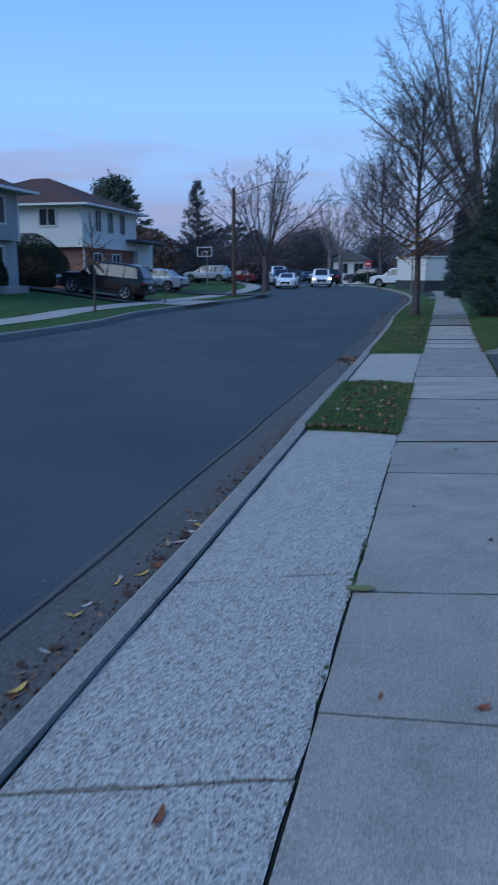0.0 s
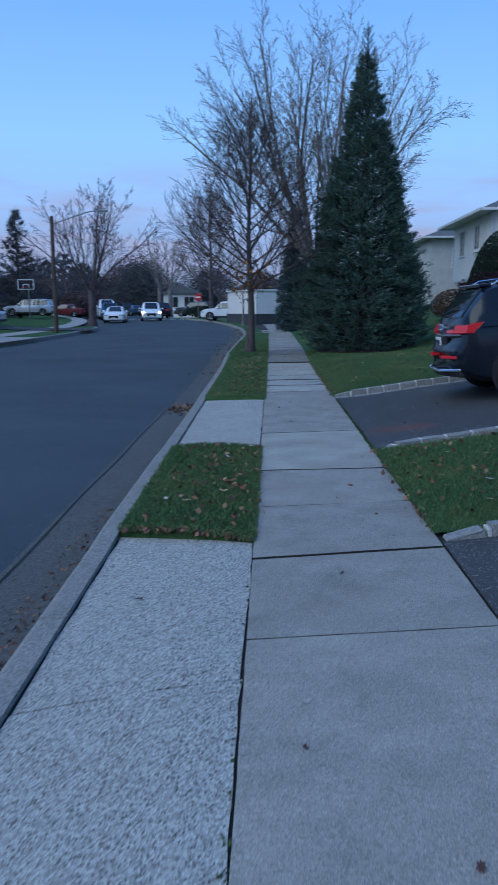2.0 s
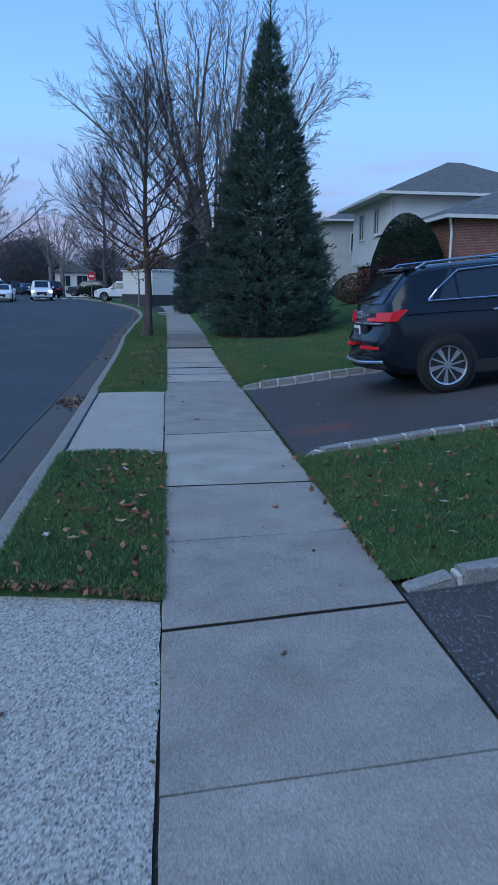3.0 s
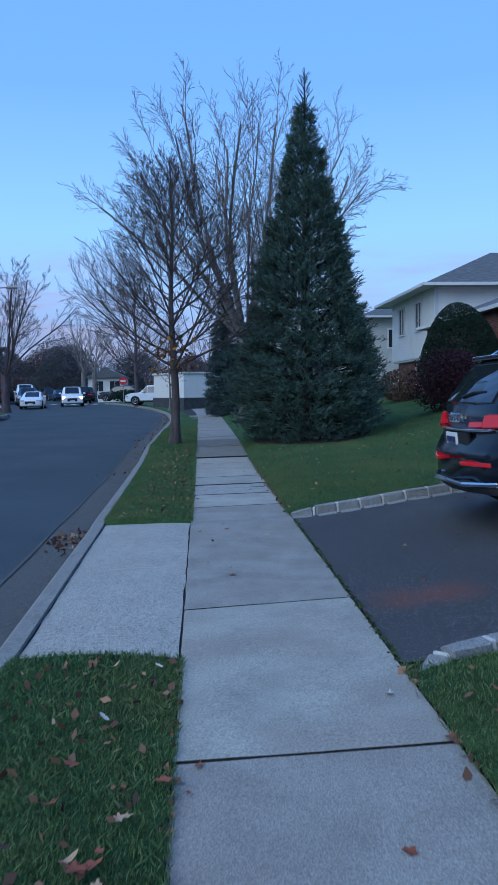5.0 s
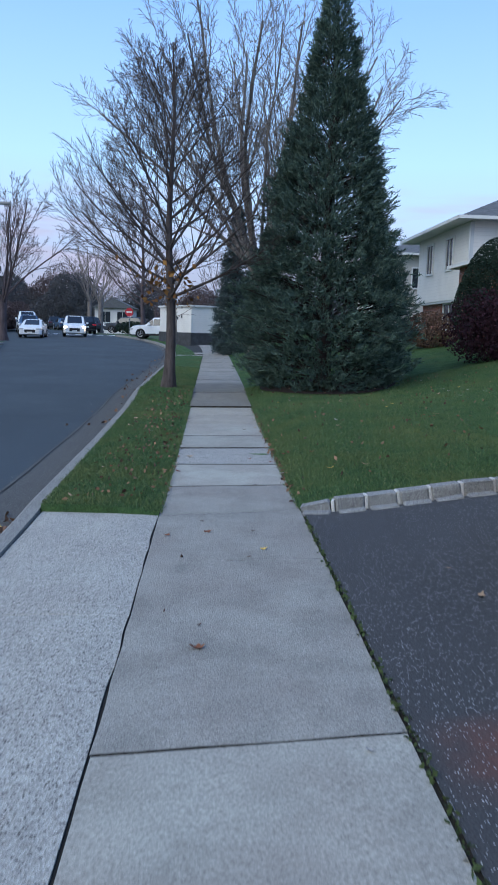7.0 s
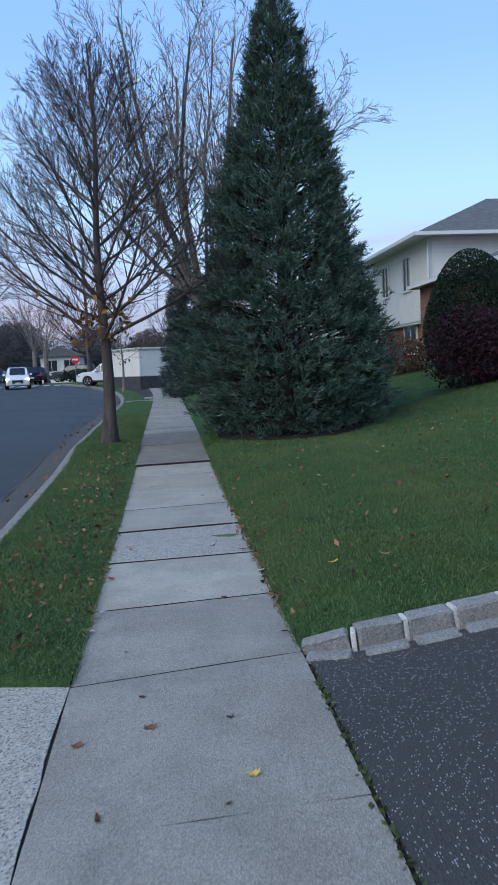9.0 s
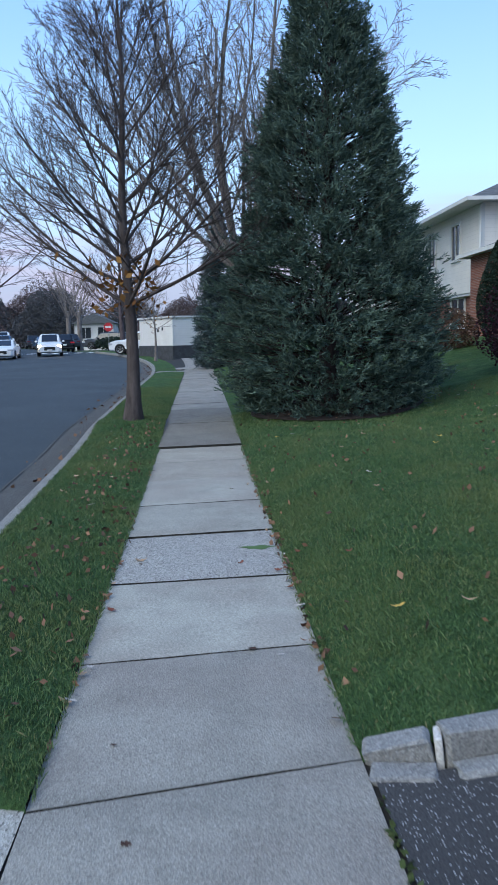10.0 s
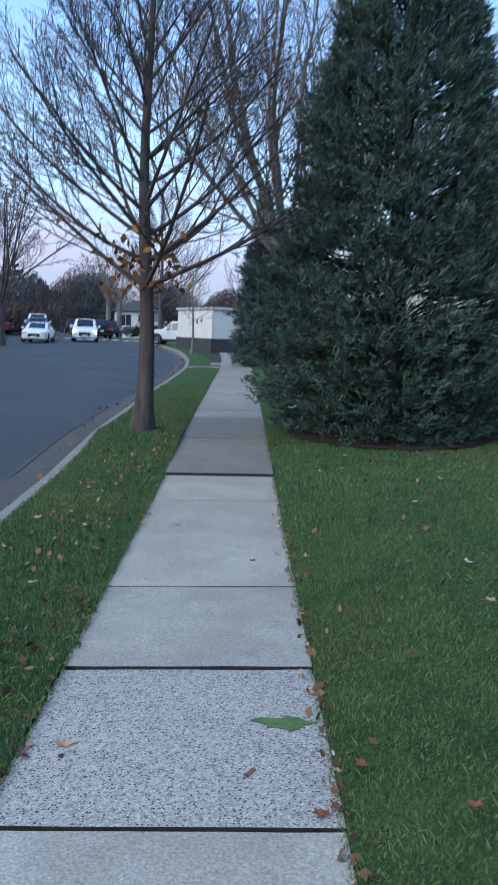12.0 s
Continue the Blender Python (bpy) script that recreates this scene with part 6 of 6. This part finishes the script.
def leaf(x, y, z, size, tone, where, rnd):
    ob = new("fallen_leaf", rnd.choice(LEAVES[tone]))
    ob.matrix_world = pose(x, y, z, rnd.uniform(-10, 10), rnd.uniform(-10, 10), rnd.uniform(0, 360)) @ Matrix.Scale(size * 0.82, 4)
    tagged(ob, "%s fallen leaf lying %s" % (TONES[tone], where), "leaf", "fallen leaves")


rnd = random.Random(9)
# leaves on the paving
for x, y, s, tone in ((0.33, 1.55, 0.055, 2), (-0.37, 2.31, 0.035, 4), (-0.24, 10.31, 0.06, 0), (0.45, 9.32, 0.03, 4), (-0.05, -0.55, 0.05, 0), (-1.0, -1.35, 0.06, 0), (-0.42, -0.55, 0.03, 0),
                      (0.2, 6.2, 0.045, 2), (-0.52, 6.9, 0.04, 0), (0.05, 5.7, 0.03, 5), (0.3, 5.2, 0.03, 5), (-0.38, 11.9, 0.045, 5), (-0.2, 12.6, 0.05, 0), (0.22, 12.1, 0.045, 3),
                      (-0.52, 12.5, 0.045, 0), (0.28, 14.5, 0.045, 5), (0.42, 14.4, 0.03, 4), (0.3, 16.1, 0.05, 2), (-0.45, 16.3, 0.06, 1), (0.35, 18.9, 0.04, 5), (-0.3, 19.9, 0.05, 5),
                      (0.35, 4.6, 0.03, 5), (-1.25, 3.5, 0.04, 5)):
    on_apron = x < -0.64
    leaf(x, y, walk_z(x, y) + (0.004 if not on_apron else -0.02 + 0.012), s, tone, "on the concrete", rnd)
for i in range(14):
    x, y = rnd.uniform(-0.55, 0.55), rnd.uniform(1, 21)
    leaf(x, y, walk_z(x, y) + 0.004, rnd.uniform(0.022, 0.036), 5, "on the concrete", rnd)
# leaves against the edges of the walk
for i in range(50):
    side = rnd.random() < 0.55
    y = rnd.uniform(13.5, 22) if rnd.random() < 0.7 else rnd.uniform(4.9, 8)
    x = rnd.gauss(0.60, 0.04) if side else rnd.gauss(-0.62, 0.04)
    leaf(x, y, walk_z(x, y) + 0.012, rnd.uniform(0.025, 0.055), rnd.choice((0, 0, 1, 2, 5, 4)), "against the sidewalk edge", rnd)
for i in range(16):
    x, y = rnd.gauss(-0.85, 0.09), rnd.gauss(6.1, 0.25)
    leaf(x, y, verge_z(x, y) + 0.045, rnd.uniform(0.035, 0.065), rnd.choice((0, 0, 1, 2)), "in a drift on the verge", rnd)
# leaves on the grass
for i in range(40):
    x, y = rnd.uniform(-1.5, -0.68), rnd.uniform(4.9, 8.1) if i < 16 else rnd.uniform(13.5, 24)
    leaf(x, y, verge_z(x, y) + 0.048, rnd.uniform(0.03, 0.06), rnd.choice((0, 1, 1, 4, 5, 2)), "on the verge grass", rnd)
for i in range(64):
    x, y = 0.7 + rnd.random() ** 1.2 * 5.5, rnd.uniform(13.7, 24)
    leaf(x, y, lawn_z(x, y) + 0.05, rnd.uniform(0.035, 0.07), rnd.choice((0, 1, 1, 4, 3, 2)), "on the lawn", rnd)
for i in range(24):
    x, y = 0.75 + rnd.random() * 1.3, rnd.uniform(4.8, 7.8)
    leaf(x, y, small_lawn_z(x, y) + 0.045, rnd.uniform(0.03, 0.06), rnd.choice((0, 1, 4, 2)), "on the small lawn", rnd)
# leaves in the gutter
for i in range(58):
    y = rnd.uniform(-2.4, 3.2) if i < 44 else rnd.gauss(12.9, 0.35)
    x = rnd.uniform(-2.02, -1.78)
    leaf(x + drift(y), y, road_z(x, y) - 0.006, rnd.uniform(0.035, 0.075), rnd.choice((0, 0, 1, 3, 5, 5, 4)), "in the gutter", rnd)
for i in range(6):
    x, y = rnd.uniform(0.9, 3.0), rnd.uniform(8.4, 12.9)
    leaf(x, y, drive_z(x, y) + 0.003, rnd.uniform(0.03, 0.06), rnd.choice((0, 1, 2, 4)), "on the driveway", rnd)
v, f = [], []
for _ in range(150):
    y = rnd.uniform(20, 55)
    x = -1.8 - rnd.random() ** 3 * 0.7 + bend(y)
    leaf_cloud([(x, y, road_z(x - bend(y), y) + 0.01)], 0.06, rnd, v, f)
for _ in range(60):
    x, y = rnd.uniform(-2.15, -1.76), rnd.gauss(12.9, 0.35)
    leaf_cloud([(x + drift(y), y, road_z(x, y) + rnd.random() * 0.03)], 0.06, rnd, v, f)
for _ in range(700):
    x, y = rnd.uniform(-1.98, -1.76), rnd.uniform(-4, 6)
    leaf_cloud([(x + drift(y), y, road_z(x, y) - 0.008)], 0.022, rnd, v, f)
for _ in range(170):
    y = rnd.uniform(4.75, 8.15)
    x = rnd.uniform(-1.55, -0.66)
    leaf_cloud([(x, y, verge_z(x, y) + 0.036)], 0.034, rnd, v, f)
for _ in range(150):
    x, y = rnd.uniform(0.68, 2.8), rnd.uniform(4.75, 7.8)
    leaf_cloud([(x, y, small_lawn_z(x, y) + 0.034)], 0.034, rnd, v, f)
for _ in range(130):
    x = rnd.uniform(-1.55, -0.66)
    y = plot_edge(x)[0] + rnd.gauss(0.0, 0.02)
    leaf_cloud([(kerbward(x, y), y, verge_z(x, y) + rnd.uniform(-0.01, 0.02))], 0.03, rnd, v, f)
for _ in range(420):
    x, y = 0.7 + rnd.random() * 7, rnd.uniform(13.7, 25)
    leaf_cloud([(x, y, lawn_z(x, y) + 0.03)], 0.035, rnd, v, f)
for _ in range(330):
    y = rnd.uniform(13.5, 25)
    x = rnd.uniform(-1.55, -0.66)
    leaf_cloud([(x, y, verge_z(x, y) + 0.03)], 0.036, rnd, v, f)
for _ in range(240):
    y = rnd.choice((rnd.uniform(13.5, 22.5), rnd.uniform(14, 18), rnd.uniform(4.8, 7.9)))
    x = rnd.choice((rnd.gauss(0.635, 0.03), rnd.gauss(0.635, 0.03), rnd.gauss(-0.63, 0.025)))
    leaf_cloud([(x, y, walk_z(x, y) + 0.015)], 0.036, rnd, v, f)
tagged(raw("leaf_litter", v, f, M["litter"]), "withered leaf crumbs and grit along gutter and lawn", "leaf litter", kind="stuff")
# a broad green-brown leaf in the joint
ob = raw("fallen_leaf", [(0.075 * math.cos(a), 0.038 * math.sin(a), 0.004 + 0.006 * math.cos(a) ** 2) for a in [i * math.pi / 9 for i in range(18)]], [tuple(range(18))], plain("leaf_green", (0.13, 0.14, 0.045), 0.7, 0, 0.3, 30))
ob.matrix_world = pose(-0.60, 0.47, walk_z(-0.6, 0.47) + 0.004, 0, 0, 8)
tagged(ob, "broad olive-green fallen leaf over the paving joint", "leaf", "fallen leaves")
ob = raw("moss_patch", [(0.12 * math.cos(a) * (1 + 0.3 * math.sin(3 * a) + 0.15 * math.sin(7 * a)), 0.055 * math.sin(a) * (1 + 0.3 * math.cos(5 * a)), 0.002) for a in [i * math.pi / 9 for i in range(18)]], [tuple(range(18))], plain("moss_bright", (0.075, 0.13, 0.04), 0.95, 0, 0.3, 30))
ob.matrix_world = pose(0.46, 16.5, walk_z(0.42, 16.6) + 0.003)
tagged(ob, "bright green moss patch on the rough slab", "moss", kind="structure")
